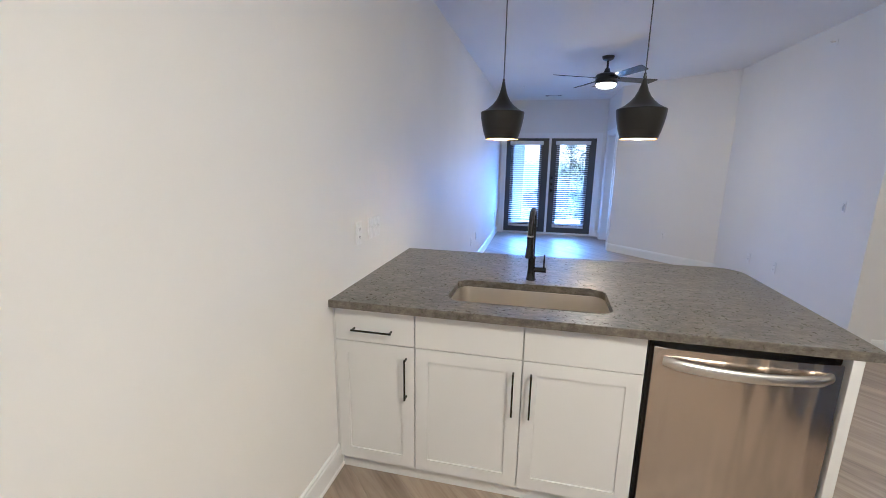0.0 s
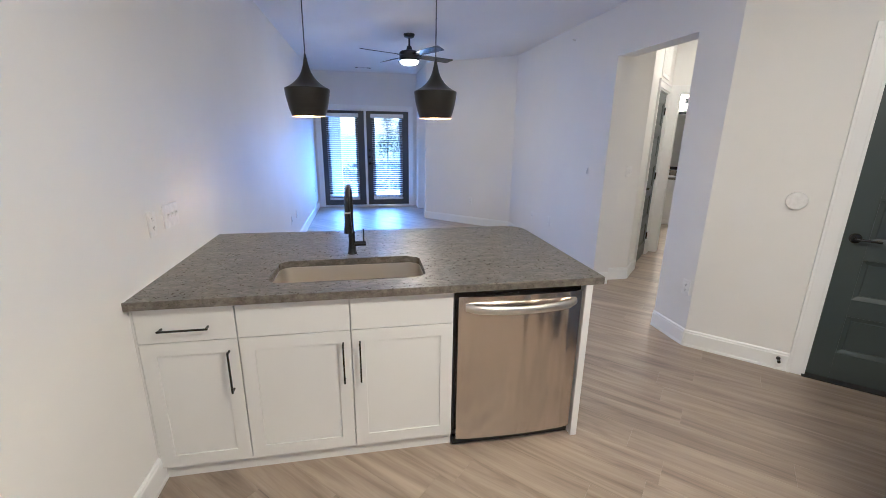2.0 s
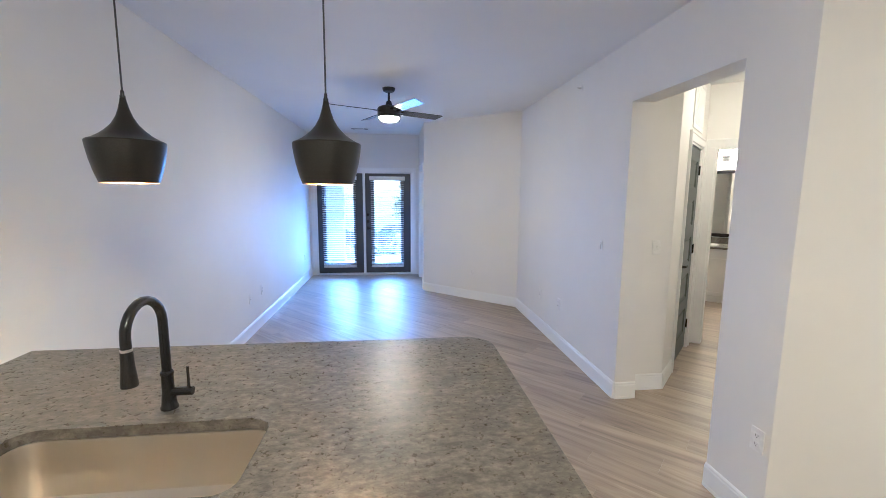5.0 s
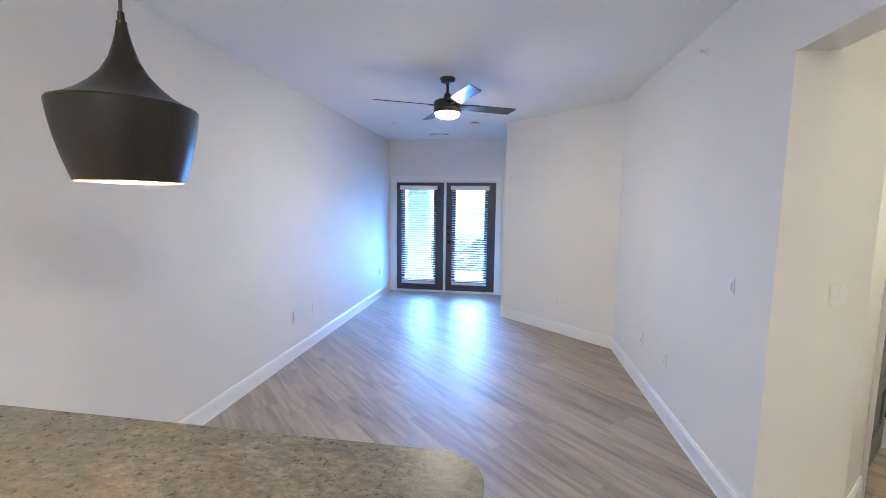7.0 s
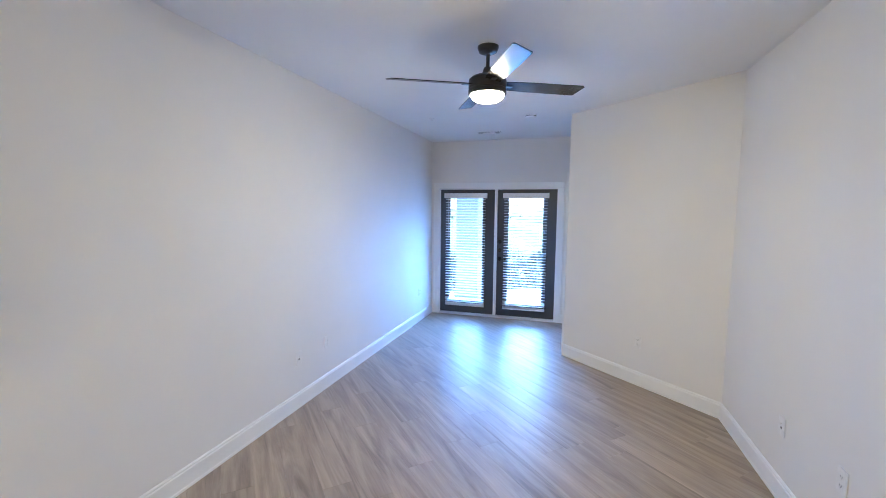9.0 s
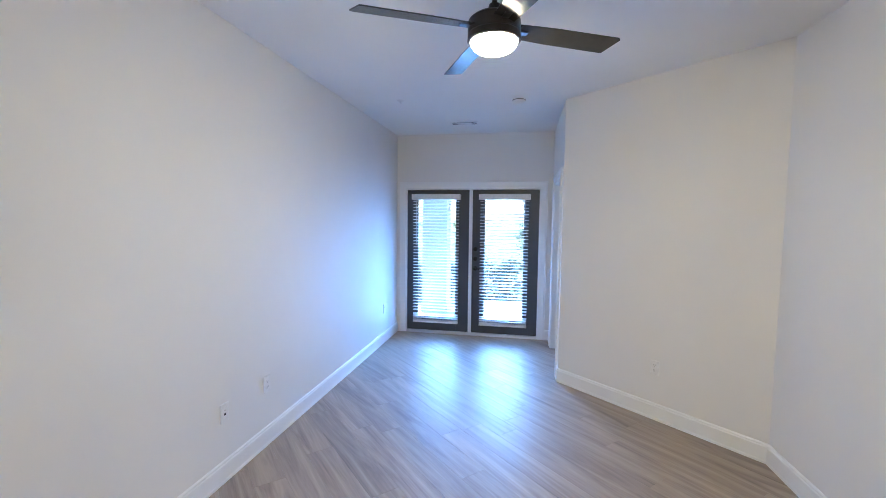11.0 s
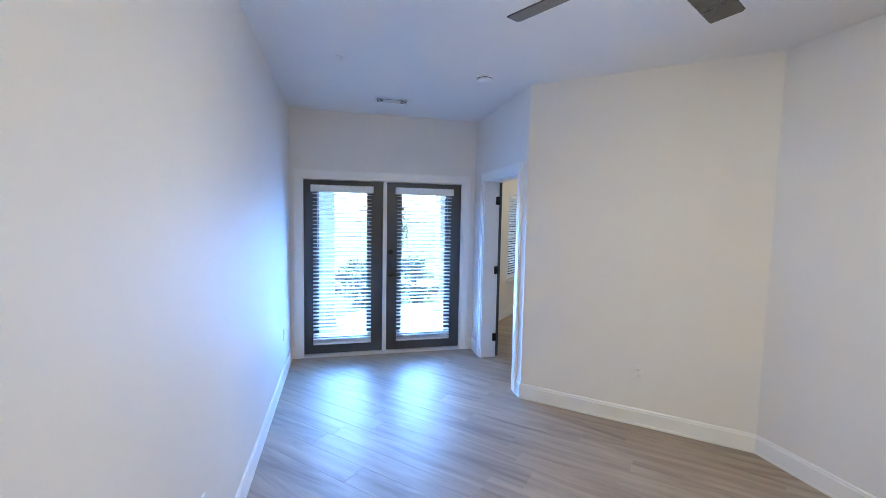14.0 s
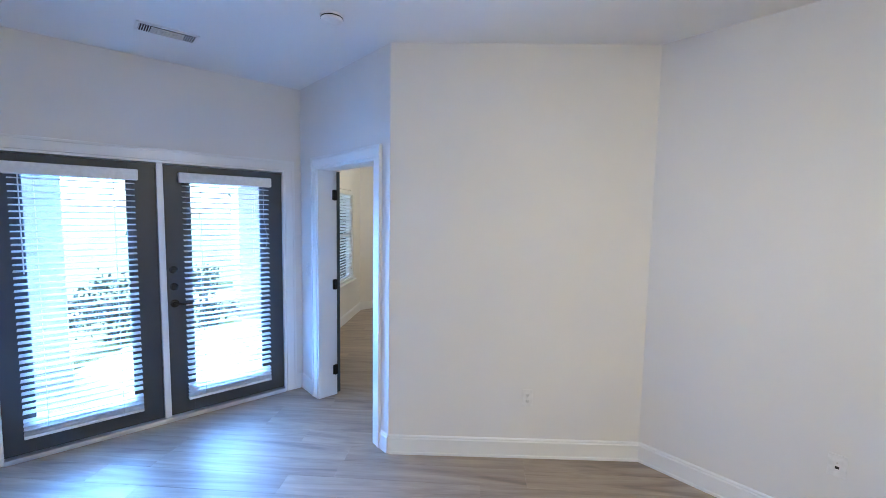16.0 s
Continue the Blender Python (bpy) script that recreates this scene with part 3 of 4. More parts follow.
def pendant(x, y):
    root = thing("pendant_lamp", "black spun-metal pendant lamp hanging over the counter, lit", "pendant lamp", "pendants over the counter", "", (x, y, -0.017))
    outer = [(0.009, 2.000), (0.0125, 1.982), (0.018, 1.960), (0.0275, 1.932), (0.043, 1.905), (0.062, 1.884), (0.086, 1.864), (0.110, 1.850), (0.1295, 1.842), (0.132, 1.838), (0.1315, 1.832),
             (0.1285, 1.808), (0.122, 1.772), (0.112, 1.732), (0.098, 1.690)]
    outer = [(r * 0.95, z) for r, z in outer]
    inner = [(max(r - 0.0025, 0.004), z - 0.001) for r, z in reversed(outer)]
    inner[0] = (0.0920, 1.690)
    shade = part("shade", lathe(outer, 56), SHADE, root, "", True)
    part("lining", lathe([(0.0945, 1.690)] + inner, 56), BRASSIN, shade, "warm brass-coloured lining", True)
    part("cap", lathe([(0, 2.022), (0.006, 2.022), (0.0065, 2.006), (0.009, 2.0045), (0.0095, 1.994), (0, 1.994)], 24), BLACK, root, "", True)
    part("cord", tube([(0, 0, 2.018), (0.001, 0, 2.3), (0, 0, 2.79)], 0.0032, 10), CABLE, root, "", True)
    part("canopy", lathe([(0, CEILING), (0.06, CEILING), (0.06, CEILING - 0.012), (0.05, CEILING - 0.022), (0, CEILING - 0.024)], 32, None, (0, 0, 0.017)), BLACK, root, "", True)
    part("bulb", lathe([(0, 1.725), (0.020, 1.732), (0.030, 1.752), (0.030, 1.768), (0.022, 1.792), (0.014, 1.81), (0.014, 1.84), (0, 1.84)], 24), PENDGLOW, root, "glowing bulb", True)
    return root


pendant(0.697, 0.877)
pendant(1.430, 0.817)

fan = thing("ceiling_fan", "black four-blade ceiling fan with a lit glass bowl", "ceiling fan", "", "", (1.622, 3.96, -0.022))
part("canopy", lathe([(0, CEILING + 0.022), (0.070, CEILING + 0.022), (0.070, CEILING + 0.012), (0.060, CEILING - 0.014), (0.034, CEILING - 0.026), (0, CEILING - 0.026)], 40), FANBODY, fan, "", True)
part("downrod", rod((0, 0, 2.62), (0, 0, CEILING - 0.02), 0.0125), FANBODY, fan, "", True)
part("yoke", lathe([(0, 2.665), (0.026, 2.665), (0.032, 2.645), (0.040, 2.618), (0.055, 2.606), (0, 2.606)], 32), FANBODY, fan, "", True)
part("motor", lathe([(0, 2.612), (0.075, 2.612), (0.108, 2.602), (0.124, 2.588), (0.127, 2.575), (0.127, 2.530), (0.124, 2.526), (0.127, 2.522), (0.128, 2.494), (0.121, 2.489), (0, 2.489)], 56), FANBODY, fan, "", True)
part("light_bowl", lathe([(0.112, 2.490), (0.110, 2.480), (0.101, 2.465), (0.083, 2.453), (0.057, 2.446), (0.03, 2.4435), (0, 2.443)], 48), FANGLOW, fan, "white glass bowl, glowing", True)
bm = slab([(0.10, -0.050), (0.30, -0.060), (0.665, -0.063), (0.678, -0.050), (0.645, 0.063), (0.632, 0.066), (0.30, 0.060), (0.10, 0.050)], -0.003, 0.003, 0.0015)
bm.transform(pose(0, 0, 2.555, -13, 0, 0))
blade_mesh = mesh_of("blade", bm, BLADE)
bm = box(0.075, 0.175, -0.018, 0.018, 2.548, 2.554, 0.002)
iron_mesh = mesh_of("blade_iron", bm, FANBODY)
for k in range(4):
    bl = same("blade", blade_mesh, fan, (0, 0, 0), 27 + 90 * k)
    same("blade_iron", iron_mesh, bl, (0, 0, 0))


def flush_light(name, x, y, material, r=0.19):
    root = thing(name, "round white flush ceiling light, lit", "ceiling light", "flush ceiling lights", "", (x, y, 0))
    part("base", lathe([(0, CEILING), (r + 0.012, CEILING), (r + 0.012, CEILING - 0.02), (0, CEILING - 0.02)], 40), PLATE, root, "", True)
    part("diffuser", lathe([(r, CEILING - 0.0195), (r * 0.97, CEILING - 0.045), (r * 0.8, CEILING - 0.07), (r * 0.45, CEILING - 0.085), (0, CEILING - 0.09)], 40), material, root, "glowing diffuser", True)


flush_light("ceiling_light", 2.15, -1.55, KITGLOW, 0.26)
flush_light("ceiling_light", 4.5, 8.3, glowing("bedroom_light_glass", LAMP, 2.6), 0.17)
flush_light("ceiling_light", *uv(5.0, 1.75), glowing("hall_light_glass", LAMP, 2.6), 0.15)

# ---- peninsula ----


def pull(parent, x0, z0, x1, z1, y):
    """A slim black bar pull between two points of a front."""
    p, q = Vector((x0, y, z0)), Vector((x1, y, z1))
    d = (q - p).normalized()
    bm = bmesh.new()
    mid = (p + q) / 2 + Vector((0, -0.030, 0))
    hx, hz = abs(d.x) * (q - p).length / 2 + 0.004, abs(d.z) * (q - p).length / 2 + 0.004
    box(mid.x - hx, mid.x + hx, mid.y - 0.004, mid.y + 0.004, mid.z - hz, mid.z + hz, 0.0015, bm)
    for e in (p + d * 0.004, q - d * 0.004):
        box(e.x - 0.004, e.x + 0.004, y - 0.030, y + 0.002, e.z - 0.004, e.z + 0.004, 0.001, bm)
    part("handle", bm, BLACK, parent, "slim black bar pull")


def shaker(parent, name, x0, x1, z0, z1, y, flat=False):
    """A cabinet front: flat drawer front, or frame with a recessed panel."""
    if flat:
        return part(name, box(x0, x1, y, y + 0.019, z0, z1, 0.0015), CABINET, parent)
    r = 0.062
    bm = bmesh.new()
    loops = []
    for inset, dep in ((0.0015, 0), (r - 0.001, 0), (r, 0.0015), (r, 0.019), (0, 0.019), (0, 0.0015)):
        loops.append([bm.verts.new(v) for v in ((x0 + inset, y + dep, z0 + inset), (x1 - inset, y + dep, z0 + inset), (x1 - inset, y + dep, z1 - inset), (x0 + inset, y + dep, z1 - inset))])
    for p, q in zip(loops, loops[1:] + loops[:1]):
        for k in range(4):
            bm.faces.new((p[k], p[(k + 1) % 4], q[(k + 1) % 4], q[k]))
    d = part(name, bm, CABINET, parent)
    part("panel", box(x0 + r - 0.002, x1 - r + 0.002, y + 0.0065, y + 0.016, z0 + r - 0.002, z1 - r + 0.002), CABINET, d)
    return d


FRONT = 0.032
small = thing("base_cabinet", "white shaker base cabinet with one drawer over a door", "cabinet", "peninsula cabinets")
part("body", box(0.012, 0.425, FRONT + 0.021, 0.62, 0.075, 0.876), CABINET, small)
part("filler", box(0.003, 0.030, FRONT + 0.004, FRONT + 0.0205, 0.075, 0.876, 0.001), CABINET, small)
f = shaker(small, "drawer", 0.033, 0.4230, 0.7119, 0.870, FRONT, True)
pull(f, 0.128, 0.776, 0.318, 0.776, FRONT)
f = shaker(small, "door", 0.033, 0.4230, 0.076, 0.7083, FRONT)
pull(f, 0.385, 0.458, 0.385, 0.655, FRONT)
part("toe_kick", box(0.012, 0.425, 0.060, 0.075, 0.0, 0.075), CABINET, small)

wide = thing("sink_cabinet", "white shaker sink cabinet with two doors", "cabinet", "peninsula cabinets")
part("body", box(0.4255, 1.396, FRONT + 0.021, 0.62, 0.075, 0.66), CABINET, wide)
part("rail", box(0.4255, 1.396, FRONT + 0.0205, FRONT + 0.042, 0.66, 0.876), CABINET, wide)
for x0, x1, hx in ((0.4280, 0.9090, 0.874), (0.9130, 1.393, 0.950)):
    shaker(wide, "drawer_front", x0, x1, 0.7119, 0.870, FRONT, True)
    f = shaker(wide, "door", x0, x1, 0.076, 0.7083, FRONT)
    pull(f, hx, 0.455, hx, 0.652, FRONT)
part("toe_kick", box(0.4255, 1.396, 0.060, 0.075, 0.0, 0.075), CABINET, wide)

dw = thing("dishwasher", "stainless steel dishwasher with a curved bar handle", "dishwasher")
part("tub", box(1.402, 2.052, 0.045, 0.60, 0.09, 0.868), BLACK, dw, "black casing")
face = [(1.414 + 0.628 * k / 16, 0.012 - 0.016 * math.sin(math.pi * k / 16) ** 0.7) for k in range(17)]
bm = slab(face + [(2.042, 0.045), (1.414, 0.045)], 0.058, 0.848, 0.004)
part("door", bm, STEEL, dw, "brushed stainless front", True)
pts = [(1.452 + 0.555 * k / 14, 0.008 - 0.042 * math.sin(math.pi * k / 14) ** 0.45, 0.792 - 0.006 * math.sin(math.pi * k / 14)) for k in range(15)]
pts = [(1.452, 0.012, 0.794)] + pts[1:-1] + [(2.007, 0.012, 0.794)]
bm = tube(pts, 0.0135, 14)
bmesh.ops.scale(bm, vec=(1, 1, 1.6), verts=bm.verts, space=Matrix.Translation((0, 0, -0.79)))
part("handle", bm, CHROME, dw, "curved satin bar handle", True)
part("toe_kick", box(1.404, 2.05, 0.04, 0.06, 0.004, 0.054, 0.002), BLACK, dw, "black kick plate")

panel = tagged(part("end_panel", box(2.056, 2.092, 0.002, 0.635, 0.0, 0.878, 0.0015), CABINET), "white end panel closing the peninsula", "cabinet panel")
tagged(part("back_panel", box(0.003, 2.092, 0.640, 0.665, 0.0, 0.878, 0.0015), CABINET), "white panel on the living side of the peninsula", "cabinet panel")

# worktop with the sink cut out
SX0, SX1, SY0, SY1 = 0.540, 1.285, 0.145, 0.500
bm = bmesh.new()
outer = rounded(0.003, 2.155, 0.0, 1.205, (0, 0.012, 0.135, 0), 10)
inner = rounded(SX0, SX1, SY0, SY1, (0.065,) * 4, 8)
rows = {}
for key, z in (("top", 0.914), ("low", 0.878)):
    o = [bm.verts.new((x, y, z)) for x, y in outer]
    i = [bm.verts.new((x, y, z)) for x, y in inner]
    rows[key] = (o, i)
    es = [bm.edges.new((r[k], r[(k + 1) % len(r)])) for r in (o, i) for k in range(len(r))]
    bmesh.ops.triangle_fill(bm, use_beauty=True, use_dissolve=False, edges=es)
for j in (0, 1):
    a0, b0 = rows["top"][j], rows["low"][j]
    for k in range(len(a0)):
        bm.faces.new((a0[k], a0[(k + 1) % len(a0)], b0[(k + 1) % len(a0)], b0[k]))
tops = set(rows["top"][0] + rows["top"][1])
bm.normal_update()
rim = [e for e in bm.edges if e.verts[0] in tops and e.verts[1] in tops and len(e.link_faces) == 2 and min(abs(f.normal.z) for f in e.link_faces) < 0.5]
bmesh.ops.bevel(bm, geom=rim, offset=0.003, segments=2, affect="EDGES", profile=0.5)
tagged(part("countertop", bm, STONE), "dark grey leathered granite worktop with a rounded corner", "countertop")
tagged(part("caulk", box(0.0205, 0.025, 0.01, 1.20, 0.912, 0.918, 0.001), TRIM), "white bead of caulk along the worktop", "caulk", "", "structure")

sink = thing("sink", "undermount stainless steel single-bowl sink", "sink")
loops = []
for grow, z in ((0.028, 0.8775), (-0.004, 0.8772), (-0.006, 0.870), (-0.010, 0.76), (-0.016, 0.70), (-0.045, 0.682), (-0.10, 0.679)):
    rad = max(0.065 + grow, 0.03) if grow > -0.05 else 0.03
    loops.append([(x, y, z) for x, y in rounded(SX0 - grow, SX1 + grow, SY0 - grow, SY1 + grow, (rad,) * 4, 8)])
bm = bmesh.new()
vs = [[bm.verts.new(p) for p in lp] for lp in loops]
for p, q in zip(vs, vs[1:]):
    for k in range(len(p)):
        bm.faces.new((p[k], p[(k + 1) % len(p)], q[(k + 1) % len(p)], q[k]))
bm.faces.new(vs[-1])
part("bowl", bm, SINKSTEEL, sink, "", True)
part("drain", lathe([(0, 0.684), (0.018, 0.684), (0.022, 0.687), (0.040, 0.687), (0.043, 0.6795), (0, 0.6795)], 28, None, (0.912, 0.34, 0)), CHROME, sink, "round strainer", True)

fx, fy = 0.916, 0.602
faucet = thing("faucet", "matt black gooseneck pull-down kitchen faucet", "faucet")
body = part("body", lathe([(0, 0.914), (0.027, 0.914), (0.027, 0.920), (0.0235, 0.926), (0.021, 0.955), (0.0185, 0.975), (0.0185, 1.030), (0.0205, 1.034), (0.0205, 1.042), (0.016, 1.048), (0, 1.048)], 32, None, (fx, fy, 0)), BLACK, faucet, "", True)
pts = [(fx, fy, 1.04), (fx, fy, 1.15), (fx, fy, 1.22)]
for k in range(1, 13):
    t = math.pi * k / 12
    pts.append((fx - 0.010 * (1 - math.cos(t)) / 2, fy - 0.088 * (1 - math.cos(t)), 1.22 + 0.088 * math.sin(t)))
pts.append((fx - 0.010, fy - 0.176, 1.19))
part("spout", tube(pts, 0.0145, 18), BLACK, faucet, "", True)
part("collar", rod((fx - 0.010, fy - 0.176, 1.182), (fx - 0.010, fy - 0.176, 1.190), 0.0155), CHROME, faucet, "thin bright ring", True)
part("spray_head", lathe([(0, 1.182), (0.0165, 1.182), (0.0175, 1.14), (0.0225, 1.085), (0.0225, 1.076), (0.017, 1.074), (0, 1.074)], 28, None, (fx - 0.010, fy - 0.176, 0)), BLACK, faucet, "", True)
arm = part("valve", rod((fx + 0.012, fy, 0.972), (fx + 0.078, fy, 0.972), 0.0145), BLACK, faucet, "", True)
part("lever", rod((fx + 0.066, fy, 0.975), (fx + 0.066, fy, 1.058), 0.0048, 0.0042), BLACK, arm, "", True)

# ---- refrigerator at the edge of the kitchen ----
FR = (2.66, -1.0)
fridge = thing("refrigerator", "grey-sided stainless steel refrigerator", "refrigerator", at=(FR[0], FR[1], 0))
FRIDGE = plain("fridge_grey_steel", (0.33, 0.35, 0.38), 0.38, 0.5)
part("body", box(0.07, 0.80, -0.90, 0.0, 0.03, 1.76, 0.004), FRIDGE, fridge, "grey painted side")
part("door", box(0.0, 0.066, -0.898, -0.002, 0.06, 1.765, 0.010), FRIDGE, fridge, "grey steel front")
part("screw", lathe([(0, 0), (0.007, 0), (0.005, 0.003), (0, 0.004)], 14, None, (0, -0.035, 0.71), (-1, 0, 0)), PLATE, fridge, "small pale screw cap", True)
part("handle", tube([(-0.002, -0.86, 0.80), (-0.045, -0.86, 0.86), (-0.045, -0.86, 1.54), (-0.002, -0.86, 1.60)], 0.012), CHROME, fridge, "", True)
part("foot_grille", box(0.03, 0.06, -0.88, -0.02, 0.0, 0.058), BLACK, fridge)

# ---- bathroom ----
bath_turn = -45     # local x along V, local y along U


def bath_thing(name, label, category):
    return thing(name, label, category, at=(0, 0, 0), turn=bath_turn)


vanity = bath_thing("vanity", "white vanity cabinet with shaker doors", "cabinet")
VB = 8.08
part("body", box(0.46, 1.395, VB, 8.645, 0.10, 0.835), CABINET, vanity)
part("toe_kick", box(0.46, 1.385, VB + 0.06, VB + 0.075, 0.0, 0.10), TRIM, vanity)
for x0, x1 in ((0.47, 0.925), (0.93, 1.39)):
    shaker(vanity, "drawer_front", x0, x1, 0.70, 0.825, VB - 0.02, True)
    shaker(vanity, "door", x0, x1, 0.11, 0.69, VB - 0.02)
top = bath_thing("bathroom_countertop", "dark granite vanity top with a backsplash", "countertop")
part("top", box(0.455, 1.42, VB - 0.045, 8.655, 0.836, 0.866, 0.003), STONE, top)
part("backsplash", box(0.455, 1.42, 8.630, 8.655, 0.867, 0.965, 0.002), STONE, top)
part("basin", lathe([(0.20, 0.868), (0.215, 0.870), (0.205, 0.874), (0.18, 0.868), (0, 0.867)], 36, None, (0.93, 8.35, 0)), PLATE, top, "white basin rim", True)
mirror = bath_thing("mirror", "wall mirror in a wide dark wooden frame", "mirror")
MX0, MX1, MZ0, MZ1 = 0.62, 1.36, 0.975, 2.04
part("glass", box(MX0 + 0.04, MX1 - 0.04, 8.636, 8.642, MZ0 + 0.04, MZ1 - 0.04), MIRROR, mirror)
for x0, x1, z0, z1 in ((MX0, MX0 + 0.055, MZ0, MZ1), (MX1 - 0.055, MX1, MZ0, MZ1)):
    part("frame_side", box(x0, x1, 8.625, 8.659, z0, z1, 0.004), BLACK, mirror)
for z0, z1 in ((MZ0, MZ0 + 0.055), (MZ1 - 0.055, MZ1)):
    part("frame_rail", box(MX0 + 0.054, MX1 - 0.054, 8.626, 8.658, z0, z1, 0.004), BLACK, mirror)
light = bath_thing("vanity_light", "vanity light bar with glowing glass shades", "wall light")
part("bar", box(0.65, 1.33, 8.625, 8.657, 2.18, 2.26, 0.004), BLACK, light)
for x in (0.76, 0.99, 1.22):
    part("shade", lathe([(0, 2.28), (0.05, 2.28), (0.058, 2.16), (0, 2.16)], 24, None, (x, 8.55, 0)), BATHGLOW, light, "glowing glass shade", True)
holder = bath_thing("paper_holder", "black paper holder on the bathroom wall", "paper holder")
part("post", lathe([(0, 0), (0.024, 0), (0.024, 0.008), (0.010, 0.012), (0.010, 0.06), (0, 0.06)], 20, None, (1.58, 8.66, 0.64), (0, -1, 0)), BLACK, holder, "", True)
part("arm", tube([(1.58, 8.60, 0.64), (1.53, 8.60, 0.64), (1.46, 8.60, 0.64)], 0.009), BLACK, holder, "", True)

# ---- hall and wall fittings ----
grille = thing("air_grille", "white return-air grille above the closet door", "air grille", at=(A1[0] + U.x * 0.80, A1[1] + U.y * 0.80, 2.46), turn=45)
for x0, x1, z0, z1 in ((-0.29, -0.25, -0.22, 0.22), (0.25, 0.29, -0.22, 0.22)):
    part("frame_side", box(x0, x1, -0.012, 0.0, z0, z1, 0.003), TRIM, grille)
for z0, z1 in ((-0.22, -0.18), (0.18, 0.22)):
    part("frame_rail", box(-0.251, 0.251, -0.0118, 0.0, z0, z1, 0.003), TRIM, grille)
# the wall is uncut; a dark sheet gives the shade between louvres
part("backing", box(-0.255, 0.255, -0.0015, -0.0005, -0.19, 0.19), HOLE, grille, "dark sheet for the shade behind the louvres")
louvre = mesh_of("louvre", box(-0.0115, 0.0115, -0.009, -0.003, -0.185, 0.185, 0.001), TRIM)
for k in range(13):
    same("louvre", louvre, grille, (-0.24 + 0.04 * k, 0, 0))

plate("outlet", "white wall outlet above the worktop", (0.02, 0.345, 1.167), 90, 1, "outlet")
plate("light_switch", "white three-gang switch plate above the worktop", (0.02, 0.547, 1.170), 90, 3, "switch")
plate("data_outlet", "white wall plate with a dark socket near the floor", (0.02, 4.04, 0.428), 90, 1, "data")
plate("outlet", "white wall outlet near the floor", (0.02, 4.467, 0.438), 90)
plate("outlet", "white wall outlet near the floor behind the peninsula", (0.02, 1.815, 0.455), 90)
plate("outlet", "white wall outlet near the floor beside the patio doors", (0.02, 7.0, 0.445), 90)
plate("data_outlet", "white wall plate with a dark socket near the floor", (3.432, 3.955, 0.44), -90, 1, "data")
plate("outlet", "white wall outlet near the floor", (3.432, 3.385, 0.466), -90)
plate("outlet", "white wall outlet on the short wall by the hall", (3.432, 0.875, 0.461), -90)
plate("light_switch", "white switch plate beside the hall closet", (3.792, 2.315, 1.219), 0, 1, "switch")
d45 = Vector((K2[0] - K1[0], K2[1] - K1[1])).normalized()
q = Vector(K1) + d45 * 0.96
plate("outlet", "white wall outlet near the floor on the angled wall", (q.x, q.y, 0.428), math.degrees(math.atan2(d45.y, d45.x)))
plate("light_switch", "white switch plate beside the bedroom doorway", (2.157, 7.42, 1.16), -90, 1, "switch")

box_open = thing("thermostat_box", "small uncovered wall box with bare wires", "wall box", at=(3.432, 2.523, 1.207), turn=-90)
part("bracket", box(-0.020, 0.020, -0.007, 0, -0.045, 0.045, 0.002), PLATE, box_open)
part("hole", box(-0.011, 0.011, -0.0085, -0.0065, -0.030, 0.030, 0.001), plain("grey_hole", (0.5, 0.5, 0.5), 0.7), box_open)
part("wire", tube([(0.004, -0.007, 0.028), (0.006, -0.02, 0.01), (0.002, -0.022, -0.02), (0.0, -0.009, -0.03)], 0.002, 8), PLATE, box_open)

spr = thing("sprinkler", "white sidewall fire sprinkler high on the wall", "sprinkler", at=(3.432, 3.07, 2.63), turn=-90)
part("escutcheon", lathe([(0, 0), (0.027, 0), (0.025, 0.005), (0.012, 0.008), (0, 0.008)], 28, None, (0, 0, 0), (0, -1, 0)), PLATE, spr, "", True)
part("nozzle", rod((0, -0.006, 0), (0, -0.040, 0), 0.006, 0.005), CHROME, spr, "", True)
part("deflector", box(-0.013, 0.013, -0.044, -0.039, 0.004, 0.009), CHROME, spr)

spr = thing("sprinkler", "white ceiling fire sprinkler", "sprinkler", at=(0.56, 5.92, CEILING))
part("escutcheon", lathe([(0, 0), (0.034, 0), (0.032, -0.006), (0.014, -0.010), (0, -0.010)], 28), PLATE, spr, "", True)
part("nozzle", rod((0, 0, -0.008), (0, 0, -0.024), 0.008, 0.006), PLATE, spr, "", True)
part("deflector", lathe([(0, -0.024), (0.013, -0.024), (0.013, -0.027), (0, -0.027)], 16), PLATE, spr)

chime = thing("door_chime", "round white disc fixed to the entry wall", "wall disc", at=(N1[0] + 0.338, N1[1] - 0.338, 1.195), turn=-45)
part("disc", lathe([(0, 0), (0.056, 0), (0.058, 0.004), (0.058, 0.018), (0.054, 0.023), (0.046, 0.025), (0, 0.026)], 40, None, (0, 0, 0), (0, -1, 0)), PLATE, chime, "", True)

stop = thing("door_stop", "small black door stop on the baseboard", "door stop", at=(N1[0] + 0.585 * 0.70711, N1[1] - 0.585 * 0.70711, 0.085), turn=-45)
part("base", lathe([(0, 0.013), (0.014, 0.013), (0.012, 0.02), (0.006, 0.024), (0, 0.024)], 18, None, (0, 0, 0), (0, -1, 0)), BLACK, stop, "", True)
part("stem", rod((0, -0.02, 0), (0, -0.062, 0), 0.0045), BLACK, stop, "", True)
part("bumper", rod((0, -0.060, 0), (0, -0.078, 0), 0.010), BLACK, stop, "", True)

smoke = thing("smoke_detector", "round white smoke detector on the ceiling", "smoke detector", at=(1.711, 6.047, CEILING))
part("base", lathe([(0, 0), (0.068, 0), (0.068, -0.010), (0, -0.010)], 36), PLATE, smoke, "", True)
